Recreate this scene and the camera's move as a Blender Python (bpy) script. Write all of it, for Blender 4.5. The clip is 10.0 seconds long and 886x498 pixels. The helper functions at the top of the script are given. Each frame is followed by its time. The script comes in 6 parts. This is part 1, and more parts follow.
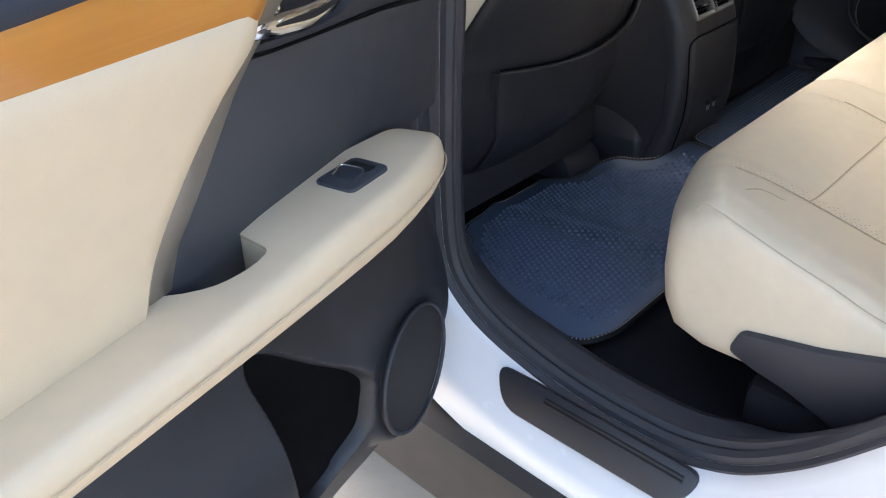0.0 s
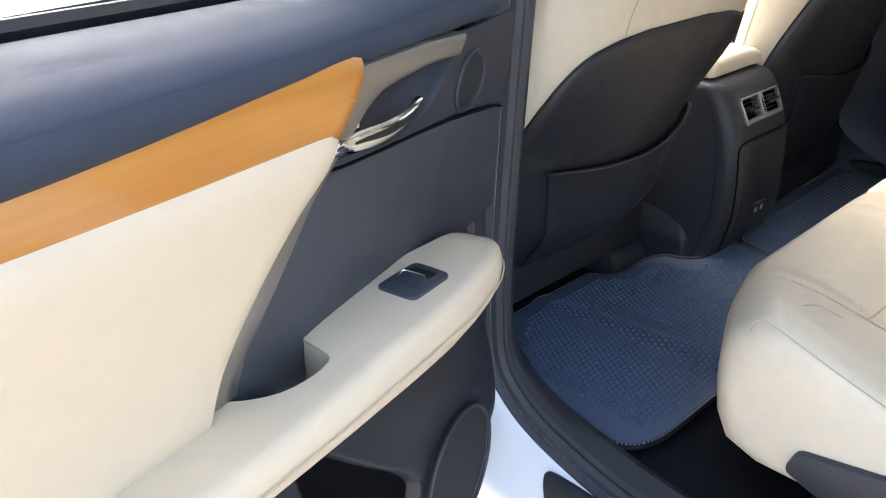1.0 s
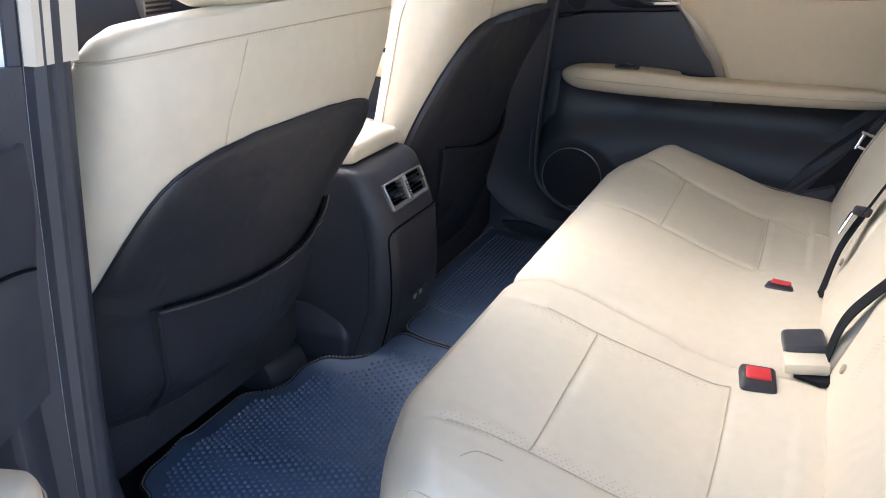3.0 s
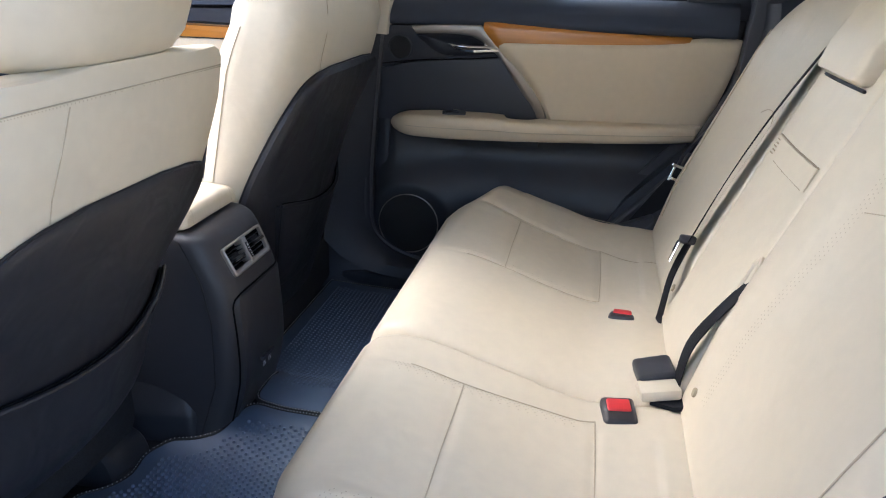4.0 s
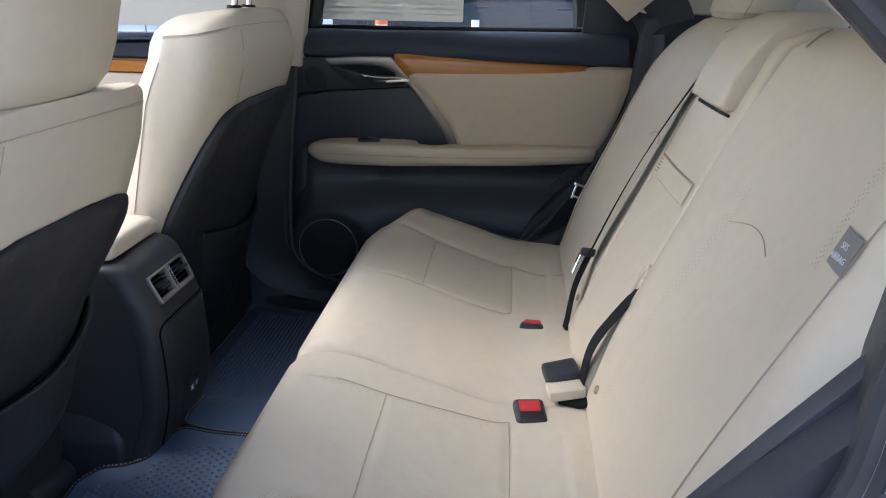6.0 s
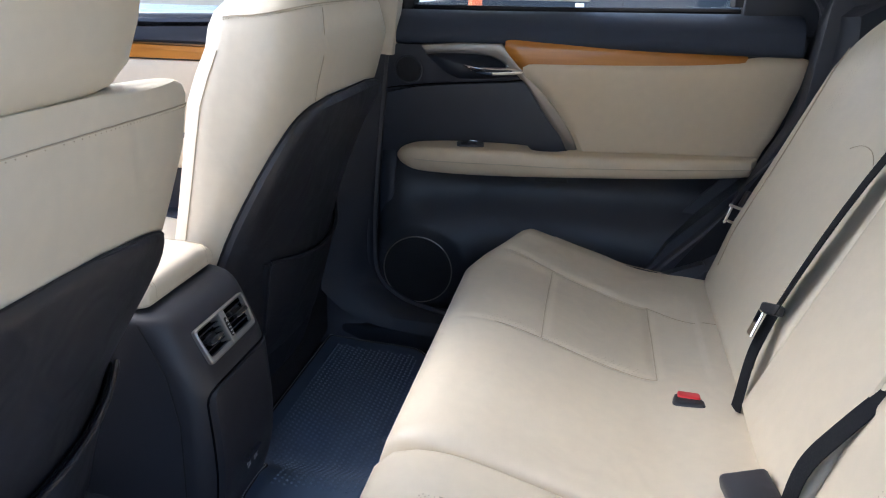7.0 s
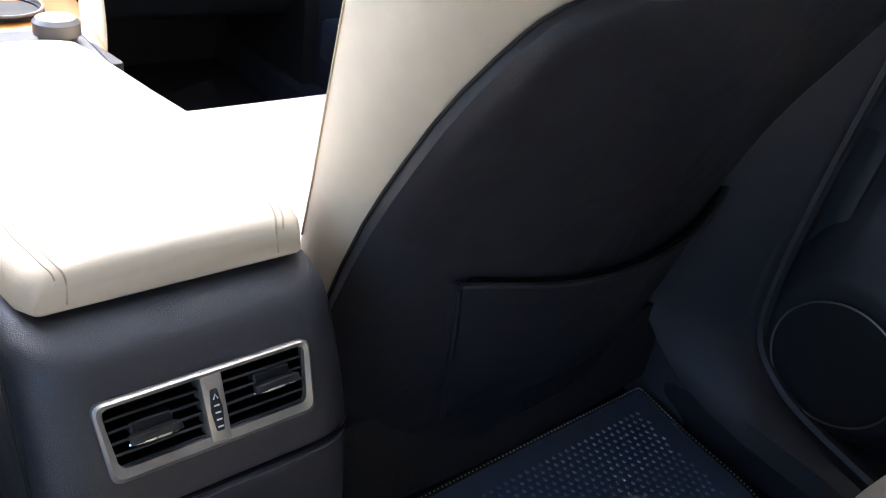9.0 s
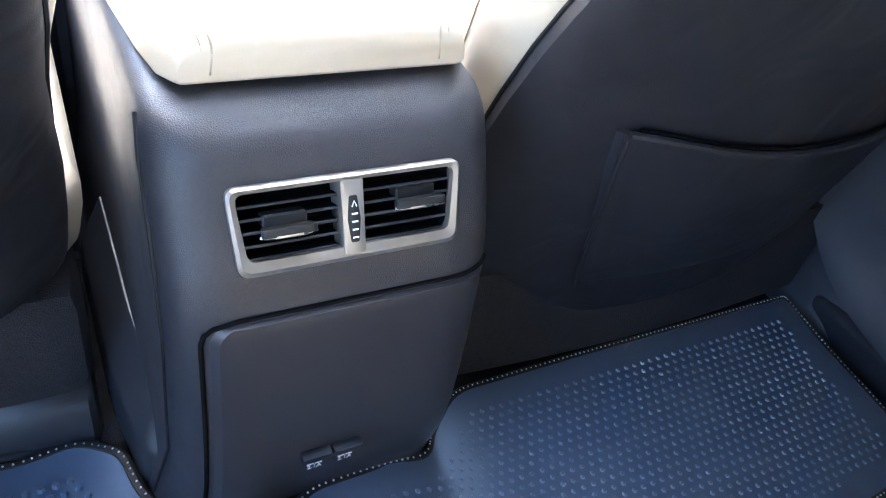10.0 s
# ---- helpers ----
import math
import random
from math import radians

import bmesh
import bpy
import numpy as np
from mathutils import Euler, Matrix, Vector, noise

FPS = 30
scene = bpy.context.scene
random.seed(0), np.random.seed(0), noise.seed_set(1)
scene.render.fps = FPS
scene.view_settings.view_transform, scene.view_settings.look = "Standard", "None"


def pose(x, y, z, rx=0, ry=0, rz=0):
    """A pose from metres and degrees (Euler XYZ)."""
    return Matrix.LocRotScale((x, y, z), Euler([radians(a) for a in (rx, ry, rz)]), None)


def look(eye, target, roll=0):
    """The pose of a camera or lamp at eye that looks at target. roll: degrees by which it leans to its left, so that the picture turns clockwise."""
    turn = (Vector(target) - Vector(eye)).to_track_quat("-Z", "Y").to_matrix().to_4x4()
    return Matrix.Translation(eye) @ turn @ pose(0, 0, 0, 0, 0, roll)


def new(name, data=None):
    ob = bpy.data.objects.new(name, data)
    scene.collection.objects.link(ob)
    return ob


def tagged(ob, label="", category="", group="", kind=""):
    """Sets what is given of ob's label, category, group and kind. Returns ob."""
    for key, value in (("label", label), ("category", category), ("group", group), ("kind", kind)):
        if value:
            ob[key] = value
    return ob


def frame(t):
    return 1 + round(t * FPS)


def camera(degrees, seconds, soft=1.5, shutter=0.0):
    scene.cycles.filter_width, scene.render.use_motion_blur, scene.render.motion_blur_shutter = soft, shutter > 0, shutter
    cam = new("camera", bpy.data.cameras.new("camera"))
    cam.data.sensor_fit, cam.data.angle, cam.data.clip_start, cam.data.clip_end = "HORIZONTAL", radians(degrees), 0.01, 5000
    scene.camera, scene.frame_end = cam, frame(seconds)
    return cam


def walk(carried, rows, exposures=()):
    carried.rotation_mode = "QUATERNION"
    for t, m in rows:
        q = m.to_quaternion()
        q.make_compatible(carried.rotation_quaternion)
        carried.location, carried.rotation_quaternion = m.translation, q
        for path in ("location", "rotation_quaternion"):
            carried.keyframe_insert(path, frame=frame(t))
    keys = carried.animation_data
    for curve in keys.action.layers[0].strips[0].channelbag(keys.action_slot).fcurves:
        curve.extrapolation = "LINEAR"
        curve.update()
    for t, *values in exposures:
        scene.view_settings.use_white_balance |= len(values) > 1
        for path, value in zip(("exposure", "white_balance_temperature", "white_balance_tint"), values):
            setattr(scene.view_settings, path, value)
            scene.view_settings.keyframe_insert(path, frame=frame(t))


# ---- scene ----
cam = camera(58.9, 10.0, soft=1.1)
PATH = [
    (0, (-1.248, -0.618, 1.044), (-0.069, 0.609, -0.008), -3.5),
    (0.5, (-1.257, -0.591, 1.061), (-0.108, 0.723, 0.087), -3.0),
    (1, (-1.257, -0.595, 1.072), (-0.066, 0.745, 0.186), -2.0),
    (1.5, (-1.237, -0.605, 1.075), (-0.023, 0.734, 0.217), -1.7),
    (2, (-1.202, -0.615, 1.08), (0.169, 0.594, 0.266), -0.6),
    (2.5, (-1.088, -0.582, 1.088), (0.464, 0.398, 0.292), 1.1),
    (4, (-1.026, -0.492, 1.098), (0.821, -0.142, 0.415), 1.5),
    (4.5, (-1.099, -0.499, 1.118), (0.814, -0.335, 0.558), 2.6),
    (5, (-1.141, -0.513, 1.12), (0.771, -0.441, 0.54), 2.1),
    (6.5, (-0.991, -0.495, 1.11), (0.886, -0.248, 0.466), 0.9),
    (7, (-0.795, -0.409, 1.092), (1.063, -0.066, 0.436), 1.1),
    (7.5, (-0.61, -0.315, 1.071), (1.217, 0.014, 0.326), 2.6),
    (8, (-0.335, -0.244, 1.025), (1.408, 0.179, 0.14), 8.0),
    (8.5, (-0.172, -0.279, 1.05), (1.207, 0.805, 0.089), 9.3),
    (9, (-0.121, -0.311, 1.004), (1.035, 0.963, -0.016), 9.1),
    (9.5, (-0.121, -0.289, 0.963), (0.809, 1.02, -0.23), 10.7),
    (10, (-0.122, -0.279, 0.939), (0.745, 0.983, -0.348), 13.0),
]
walk(cam, [(t, look(eye, target, roll)) for t, eye, target, roll in PATH],
     [(0, 2.55, 6900, 10), (0.5, 2.8, 6900, 10), (1, 2.85, 6750, 10), (2, 2.95, 6500, 12), (2.5, 2.94, 6250, 12), (4, 2.62, 6000, 11), (5, 2.15, 5950, 11), (6.5, 2.1, 5750, 11), (7, 2.38, 5750, 11),
      (7.5, 2.75, 5850, 10), (8, 3.0, 5850, 10), (8.5, 2.6, 5850, 10), (9, 2.62, 5700, 10), (9.5, 3.08, 5600, 9), (10, 4.16, 5400, 9)])

# World, sun, exposure
world = bpy.data.worlds.new("world")
scene.world = world
world.use_nodes = True
wn = world.node_tree.nodes
sky = wn.new("ShaderNodeTexSky")
sky.sky_type, sky.sun_disc = "NISHITA", False
sky.sun_elevation, sky.sun_rotation = radians(50), radians(14)
sky.air_density, sky.dust_density, sky.ozone_density = 1.0, 3.0, 0.6
world.node_tree.links.new(sky.outputs[0], wn["Background"].inputs[0])
wn["Background"].inputs[1].default_value = 0.15
sun = new("sun", bpy.data.lights.new("sun", "SUN"))
sun.data.energy, sun.data.angle, sun.data.color = 0.40, radians(55), (1.0, 0.97, 0.93)
sun.matrix_world = look((2.0, 8.07, 9.9), (0, 0, 0))


# Materials
def material(name, color, rough=0.5, metal=0.0, vary=0.06, scale=30.0, bump=0.0, bump_scale=400.0, bump_dist=0.0006, coat=0.0, spec=0.5, bigscale=3.0, voronoi=False, wave=0.0):
    m = bpy.data.materials.new(name)
    m.use_nodes = True
    n, l = m.node_tree.nodes, m.node_tree.links
    b = n["Principled BSDF"]
    b.inputs["Roughness"].default_value = rough
    b.inputs["Metallic"].default_value = metal
    b.inputs["Specular IOR Level"].default_value = spec
    b.inputs["Coat Weight"].default_value = coat
    b.inputs["Coat Roughness"].default_value = 0.08
    tc = n.new("ShaderNodeTexCoord")
    big, fine = n.new("ShaderNodeTexNoise"), n.new("ShaderNodeTexNoise")
    big.inputs["Scale"].default_value, fine.inputs["Scale"].default_value = bigscale, scale
    big.inputs["Detail"].default_value = fine.inputs["Detail"].default_value = 4
    for t in (big, fine):
        l.new(tc.outputs["Object"], t.inputs["Vector"])
    add = n.new("ShaderNodeMath")
    add.operation = "ADD"
    l.new(big.outputs["Fac"], add.inputs[0])
    l.new(fine.outputs["Fac"], add.inputs[1])
    ramp = n.new("ShaderNodeMapRange")
    ramp.inputs["From Min"].default_value, ramp.inputs["From Max"].default_value = 0.6, 1.4
    ramp.inputs["To Min"].default_value, ramp.inputs["To Max"].default_value = 1 - vary, 1 + vary
    l.new(add.outputs[0], ramp.inputs["Value"])
    mix = n.new("ShaderNodeVectorMath")
    mix.operation = "SCALE"
    mix.inputs[0].default_value = color
    l.new(ramp.outputs["Result"], mix.inputs["Scale"])
    l.new(mix.outputs[0], b.inputs["Base Color"])
    rr = n.new("ShaderNodeMapRange")
    rr.inputs["From Min"].default_value, rr.inputs["From Max"].default_value = 0.3, 0.7
    rr.inputs["To Min"].default_value, rr.inputs["To Max"].default_value = rough * 0.9, min(1, rough * 1.1)
    l.new(fine.outputs["Fac"], rr.inputs["Value"])
    l.new(rr.outputs["Result"], b.inputs["Roughness"])
    if bump:
        if voronoi:
            t = n.new("ShaderNodeTexVoronoi")
            t.feature = "DISTANCE_TO_EDGE"
            out = t.outputs["Distance"]
        else:
            t = n.new("ShaderNodeTexNoise")
            t.inputs["Detail"].default_value = 3
            out = t.outputs["Fac"]
        t.inputs["Scale"].default_value = bump_scale
        l.new(tc.outputs["Object"], t.inputs["Vector"])
        bp = n.new("ShaderNodeBump")
        bp.inputs["Strength"].default_value, bp.inputs["Distance"].default_value = bump, bump_dist
        l.new(out, bp.inputs["Height"])
        l.new(bp.outputs[0], b.inputs["Normal"])
        if wave:
            w, bw = n.new("ShaderNodeTexNoise"), n.new("ShaderNodeBump")
            w.inputs["Scale"].default_value, w.inputs["Detail"].default_value, w.inputs["Distortion"].default_value = 14.0, 2, 0.8
            bw.inputs["Strength"].default_value, bw.inputs["Distance"].default_value = 1.0, wave
            l.new(tc.outputs["Object"], w.inputs["Vector"])
            l.new(w.outputs["Fac"], bw.inputs["Height"])
            l.new(bw.outputs[0], bp.inputs["Normal"])
    return m


def wood_material(name, light, dark):
    m = material(name, light, rough=0.32, coat=0.6)
    n, l = m.node_tree.nodes, m.node_tree.links
    b = n["Principled BSDF"]
    tc, mp = n.new("ShaderNodeTexCoord"), n.new("ShaderNodeMapping")
    mp.inputs["Scale"].default_value = (2, 2, 34)
    nz = n.new("ShaderNodeTexNoise")
    nz.inputs["Scale"].default_value, nz.inputs["Detail"].default_value, nz.inputs["Distortion"].default_value = 2.2, 6, 0.6
    cr = n.new("ShaderNodeValToRGB")
    cr.color_ramp.elements[0].color, cr.color_ramp.elements[1].color = (*dark, 1), (*light, 1)
    cr.color_ramp.elements[0].position, cr.color_ramp.elements[1].position = 0.3, 0.65
    l.new(tc.outputs["Object"], mp.inputs[0])
    l.new(mp.outputs[0], nz.inputs["Vector"])
    l.new(nz.outputs["Fac"], cr.inputs[0])
    l.new(cr.outputs[0], b.inputs["Base Color"])
    return m


def glass_material(name, tint):
    m = bpy.data.materials.new(name)
    m.use_nodes = True
    b = m.node_tree.nodes["Principled BSDF"]
    b.inputs["Base Color"].default_value = (*tint, 1)
    b.inputs["Transmission Weight"].default_value = 1.0
    b.inputs["Roughness"].default_value = 0.0
    b.inputs["IOR"].default_value = 1.45
    return m


BEIGE = material("beige_leather", (0.67, 0.59, 0.455), 0.44, vary=0.05, scale=60, bump=0.3, bump_scale=900, bump_dist=0.0004, voronoi=True, wave=0.0022)
BEIGE_DOOR = material("beige_door_leather", (0.67, 0.555, 0.395), 0.5, vary=0.04, scale=60, bump=0.25, bump_scale=800, bump_dist=0.0004, voronoi=True)
BEIGE_PLASTIC = material("beige_plastic", (0.58, 0.51, 0.40), 0.6, vary=0.03, bump=0.2, bump_scale=1200)
SEAM_SOFT = material("soft_beige_seam", (0.50, 0.42, 0.30), 0.8)
SEAM = material("beige_seam", (0.40, 0.33, 0.23), 0.8)
THREAD = material("cream_thread", (0.70, 0.62, 0.46), 0.7)
PERF = material("perforation", (0.52, 0.445, 0.33), 0.9)
BLACK_LEATHER = material("black_leather", (0.024, 0.024, 0.029), 0.42, vary=0.15, bump=0.4, bump_scale=700, bump_dist=0.0005, voronoi=True, wave=0.004)
DARK_PLASTIC = material("dark_plastic", (0.031, 0.034, 0.045), 0.46, vary=0.1, bump=0.5, bump_scale=900, bump_dist=0.0005, voronoi=True)
CONSOLE = material("console_plastic", (0.031, 0.031, 0.037), 0.42, vary=0.1, bump=0.55, bump_scale=800, bump_dist=0.0006, voronoi=True)
SERVICE = material("smooth_console_plastic", (0.030, 0.030, 0.036), 0.40, vary=0.08, bump=0.12, bump_scale=900, bump_dist=0.0003, voronoi=True)
DARK_PAD = material("dark_soft_pad", (0.042, 0.051, 0.072), 0.60, vary=0.1, spec=0.25, bump=0.25, bump_scale=700, bump_dist=0.0004, voronoi=True)
DARK_INSERT = material("dark_leather_insert", (0.050, 0.054, 0.066), 0.48, vary=0.08, bump=0.4, bump_scale=800, bump_dist=0.0004, voronoi=True)
LOWER_PLASTIC = material("dark_lower_plastic", (0.024, 0.026, 0.033), 0.42, vary=0.12, bump=0.4, bump_scale=900, bump_dist=0.0005, voronoi=True)
BLACK = material("black_rubber", (0.010, 0.010, 0.011), 0.6, vary=0.1)
SEAL = material("weatherstrip_rubber", (0.045, 0.046, 0.054), 0.5, vary=0.12, bump=0.3, bump_scale=500)
CARPET = material("black_carpet", (0.022, 0.022, 0.026), 0.95, vary=0.3, scale=300, bump=1.0, bump_scale=900, bump_dist=0.002, spec=0.1)
GREY_CARPET = material("grey_carpet", (0.050, 0.051, 0.058), 0.95, vary=0.3, scale=300, bump=1.0, bump_scale=900, bump_dist=0.002, spec=0.1)
STUD = material("navy_rubber_stud", (0.112, 0.158, 0.240), 0.42, vary=0.10, scale=40)
RUBBER = material("navy_rubber_mat", (0.088, 0.129, 0.205), 0.48, vary=0.12, scale=40, bump=0.15, bump_scale=700)
WOOD = wood_material("honey_wood", (0.54, 0.225, 0.040), (0.43, 0.16, 0.026))
SATIN = material("satin_metal", (0.33, 0.30, 0.265), 0.36, metal=0.75, vary=0.04, scale=200)
VENT_SATIN = material("vent_satin_metal", (0.36, 0.345, 0.32), 0.38, metal=0.8, vary=0.04, scale=200)
CHROME = material("chrome", (0.82, 0.82, 0.82), 0.08, metal=1.0, vary=0.02)
WHITE_PAINT = material("white_paint", (0.80, 0.81, 0.83), 0.25, vary=0.015, coat=0.8)
CLADDING = material("dark_cladding", (0.035, 0.030, 0.028), 0.6, vary=0.1, bump=0.3, bump_scale=600)
RED = material("red_button", (0.58, 0.035, 0.04), 0.4, vary=0.05)
WEB = material("seatbelt_webbing", (0.010, 0.011, 0.014), 0.8, vary=0.15, scale=400, bump=0.4, bump_scale=600, spec=0.2)
GREY_TAG = material("grey_tag", (0.26, 0.24, 0.22), 0.8, vary=0.06)
WHITE_MARK = material("white_marking", (0.75, 0.76, 0.78), 0.6)
PAPER = material("white_paper", (0.66, 0.64, 0.58), 0.8, vary=0.03)
PRINT = material("grey_print", (0.61, 0.59, 0.535), 0.8)
MESH_GRILLE = material("speaker_cloth", (0.020, 0.021, 0.024), 0.7, vary=0.15, scale=600, bump=1.0, bump_scale=1400, bump_dist=0.001, voronoi=True)
CONCRETE = material("tan_concrete", (0.42, 0.36, 0.29), 0.85, vary=0.1, scale=25, bump=0.4, bump_scale=60, bump_dist=0.004)
def translucent(m, amount):
    n, l = m.node_tree.nodes, m.node_tree.links
    t, mx = n.new("ShaderNodeBsdfTranslucent"), n.new("ShaderNodeMixShader")
    t.inputs["Color"].default_value = (0.85, 0.83, 0.76, 1)
    mx.inputs[0].default_value = amount
    l.new(n["Principled BSDF"].outputs[0], mx.inputs[1])
    l.new(t.outputs[0], mx.inputs[2])
    l.new(mx.outputs[0], n["Material Output"].inputs["Surface"])


translucent(PAPER, 0.35)
translucent(PRINT, 0.30)
# Near-black for gaps and wells: their shade is put into the colour.
GAP_SHADE = material("gap_shade_black", (0.004, 0.004, 0.005), 0.9, spec=0.1)
GLASS = glass_material("window_glass", (0.90, 0.95, 0.94))
CAR_GREY = material("dark_grey_paint", (0.014, 0.016, 0.021), 0.35, vary=0.03, coat=0.15, spec=0.3)
CAR_RED = material("red_paint", (0.30, 0.012, 0.02), 0.25, vary=0.03, coat=1.0)
CAR_WHITE = material("parked_white_paint", (0.78, 0.79, 0.80), 0.25, vary=0.02, coat=1.0)
TINT = material("tinted_window", (0.05, 0.07, 0.075), 0.06, vary=0.05, spec=0.8)
ORANGE = material("orange_plastic", (0.75, 0.16, 0.05), 0.6)
FACADE = material("pale_render", (0.72, 0.70, 0.64), 0.85, vary=0.05, scale=8, bump=0.2, bump_scale=40, bump_dist=0.003)


# Mesh helpers
def lerp(a, b, t):
    return a + (b - a) * t


def curve1(keys, x):
    """Smooth curve through (x, y) keys."""
    xs, ys = zip(*keys)
    if x <= xs[0]:
        return ys[0]
    if x >= xs[-1]:
        return ys[-1]
    for i in range(len(xs) - 1):
        if x <= xs[i + 1]:
            t = (x - xs[i]) / (xs[i + 1] - xs[i])
            d = lambda k: 0 if k in (0, len(xs) - 1) else (ys[k + 1] - ys[k - 1]) / (xs[k + 1] - xs[k - 1])
            h = xs[i + 1] - xs[i]
            return (2 * t**3 - 3 * t**2 + 1) * ys[i] + (t**3 - 2 * t**2 + t) * h * d(i) + (3 * t**2 - 2 * t**3) * ys[i + 1] + (t**3 - t**2) * h * d(i + 1)


def part(name, bm, mat, parent=None, label="", smooth=35):
    bmesh.ops.recalc_face_normals(bm, faces=bm.faces)
    me = bpy.data.meshes.new(name)
    bm.to_mesh(me)
    bm.free()
    me.materials.append(mat)
    if smooth:
        me.polygons.foreach_set("use_smooth", [True] * len(me.polygons))
        me.set_sharp_from_angle(angle=radians(smooth))
    ob = new(name, me)
    if parent:
        ob.parent = parent
    return tagged(ob, label=label)


def thing(name, label, category, group="", kind=""):
    return tagged(new(name), label, category, group, kind)


def loft(rings, caps=True, closed=True, bm=None):
    bm = bm or bmesh.new()
    rows = [[bm.verts.new(p) for p in ring] for ring in rings]
    n = len(rows[0])
    for a, b in zip(rows, rows[1:]):
        for i in range(n if closed else n - 1):
            j = (i + 1) % n
            bm.faces.new((a[i], a[j], b[j], b[i]))
    if caps and closed:
        bm.faces.new(rows[0])
        bm.faces.new(rows[-1][::-1])
    return bm


def shell(f, nu, nv, back):
    """A sheet f(u, v) with a second sheet behind it, moved by back, joined at the rim."""
    bm = bmesh.new()
    front, rear = [[[bm.verts.new(f(i / nu, j / nv) + o) for j in range(nv + 1)] for i in range(nu + 1)] for o in (Vector((0, 0, 0)), back)]
    for rows, way in ((front, 1), (rear, -1)):
        for i in range(nu):
            for j in range(nv):
                bm.faces.new([rows[i][j], rows[i + 1][j], rows[i + 1][j + 1], rows[i][j + 1]][::way])
    rim = [(i, 0) for i in range(nu)] + [(nu, j) for j in range(nv)] + [(i, nv) for i in range(nu, 0, -1)] + [(0, j) for j in range(nv, 0, -1)]
    for k in range(len(rim)):
        (a, b), (c, e) = rim[k - 1], rim[k]
        bm.faces.new((front[a][b], front[c][e], rear[c][e], rear[a][b]))
    return bm


def grid(f, nu, nv, thick=0.0):
    """A sheet f(u, v), u and v from 0 to 1; with a thickness, made solid."""
    bm = loft([[f(i / nu, j / nv) for j in range(nv + 1)] for i in range(nu + 1)], closed=False)
    if thick:
        bmesh.ops.recalc_face_normals(bm, faces=bm.faces)
        bmesh.ops.solidify(bm, geom=bm.faces[:], thickness=thick)
    return bm


def fillet(pts, r, seg=5, closed=True):
    """A 2D outline with its corners rounded by r (one value or one a corner)."""
    out, n = [], len(pts)
    for i, p in enumerate(pts):
        p = Vector(p)
        ri = r[i] if isinstance(r, (list, tuple)) else r
        if (not closed and i in (0, n - 1)) or ri <= 0:
            out.append(p)
            continue
        a, b = Vector(pts[i - 1]) - p, Vector(pts[(i + 1) % n]) - p
        k = min(ri, a.length * 0.49, b.length * 0.49)
        p0, p2 = p + a.normalized() * k, p + b.normalized() * k
        for s in range(seg + 1):
            t = s / seg
            out.append(p0 * (1 - t) ** 2 + p * 2 * t * (1 - t) + p2 * t * t)
    return out


def smooth_line(pts, seg=6, closed=False):
    """A Catmull-Rom line through points."""
    pts = [Vector(p) for p in pts]
    n, out = len(pts), []
    for i in range(n if closed else n - 1):
        p1, p2 = pts[i], pts[(i + 1) % n]
        p0 = pts[i - 1] if closed or i else p1
        p3 = pts[(i + 2) % n] if closed or i + 2 < n else p2
        for s in range(seg):
            t = s / seg
            out.append(0.5 * (2 * p1 + (p2 - p0) * t + (2 * p0 - 5 * p1 + 4 * p2 - p3) * t * t + (3 * p1 - p0 - 3 * p2 + p3) * t**3))
    if not closed:
        out.append(pts[-1])
    return out


def slab(outline, place, depth0, depth1, bevel=0.0, seg=2, bm=None):
    """A plate of a 2D outline; place(a, b, depth) gives the point in space. The front, at depth1, has its rim bevelled."""
    pts = [Vector(p) for p in outline]
    n = len(pts)
    area = sum(pts[i].x * pts[(i + 1) % n].y - pts[(i + 1) % n].x * pts[i].y for i in range(n))
    sgn = 1 if area > 0 else -1
    nor = []
    for i in range(n):
        e = (pts[(i + 1) % n] - pts[i - 1])
        e = e.normalized() if e.length else Vector((1, 0))
        nor.append(Vector((-e.y, e.x)) * sgn)
    way = 1 if depth1 > depth0 else -1
    rings = [[place(p.x, p.y, depth0) for p in pts]]
    if bevel:
        for k in range(seg + 1):
            a = k / seg * math.pi / 2
            off, dep = bevel * (1 - math.cos(a)), depth1 - way * bevel * (1 - math.sin(a))
            rings.append([place(p.x + q.x * off, p.y + q.y * off, dep) for p, q in zip(pts, nor)])
    else:
        rings.append([place(p.x, p.y, depth1) for p in pts])
    return loft(rings, bm=bm)


def box(c, size, bevel=0.0, seg=2, turn=None, bm=None):
    """A bevelled box."""
    b = bmesh.new()
    bmesh.ops.create_cube(b, size=1.0)
    for v in b.verts:
        v.co = Vector((v.co.x * size[0], v.co.y * size[1], v.co.z * size[2]))
    if bevel:
        bmesh.ops.bevel(b, geom=b.edges[:], offset=bevel, segments=seg, profile=0.5, affect="EDGES")
    m = Matrix.Translation(c) @ (turn or Matrix())
    b.transform(m)
    if bm is None:
        return b
    me = bpy.data.meshes.new("tmp")
    b.to_mesh(me)
    b.free()
    bm.from_mesh(me)
    bpy.data.meshes.remove(me)
    return bm


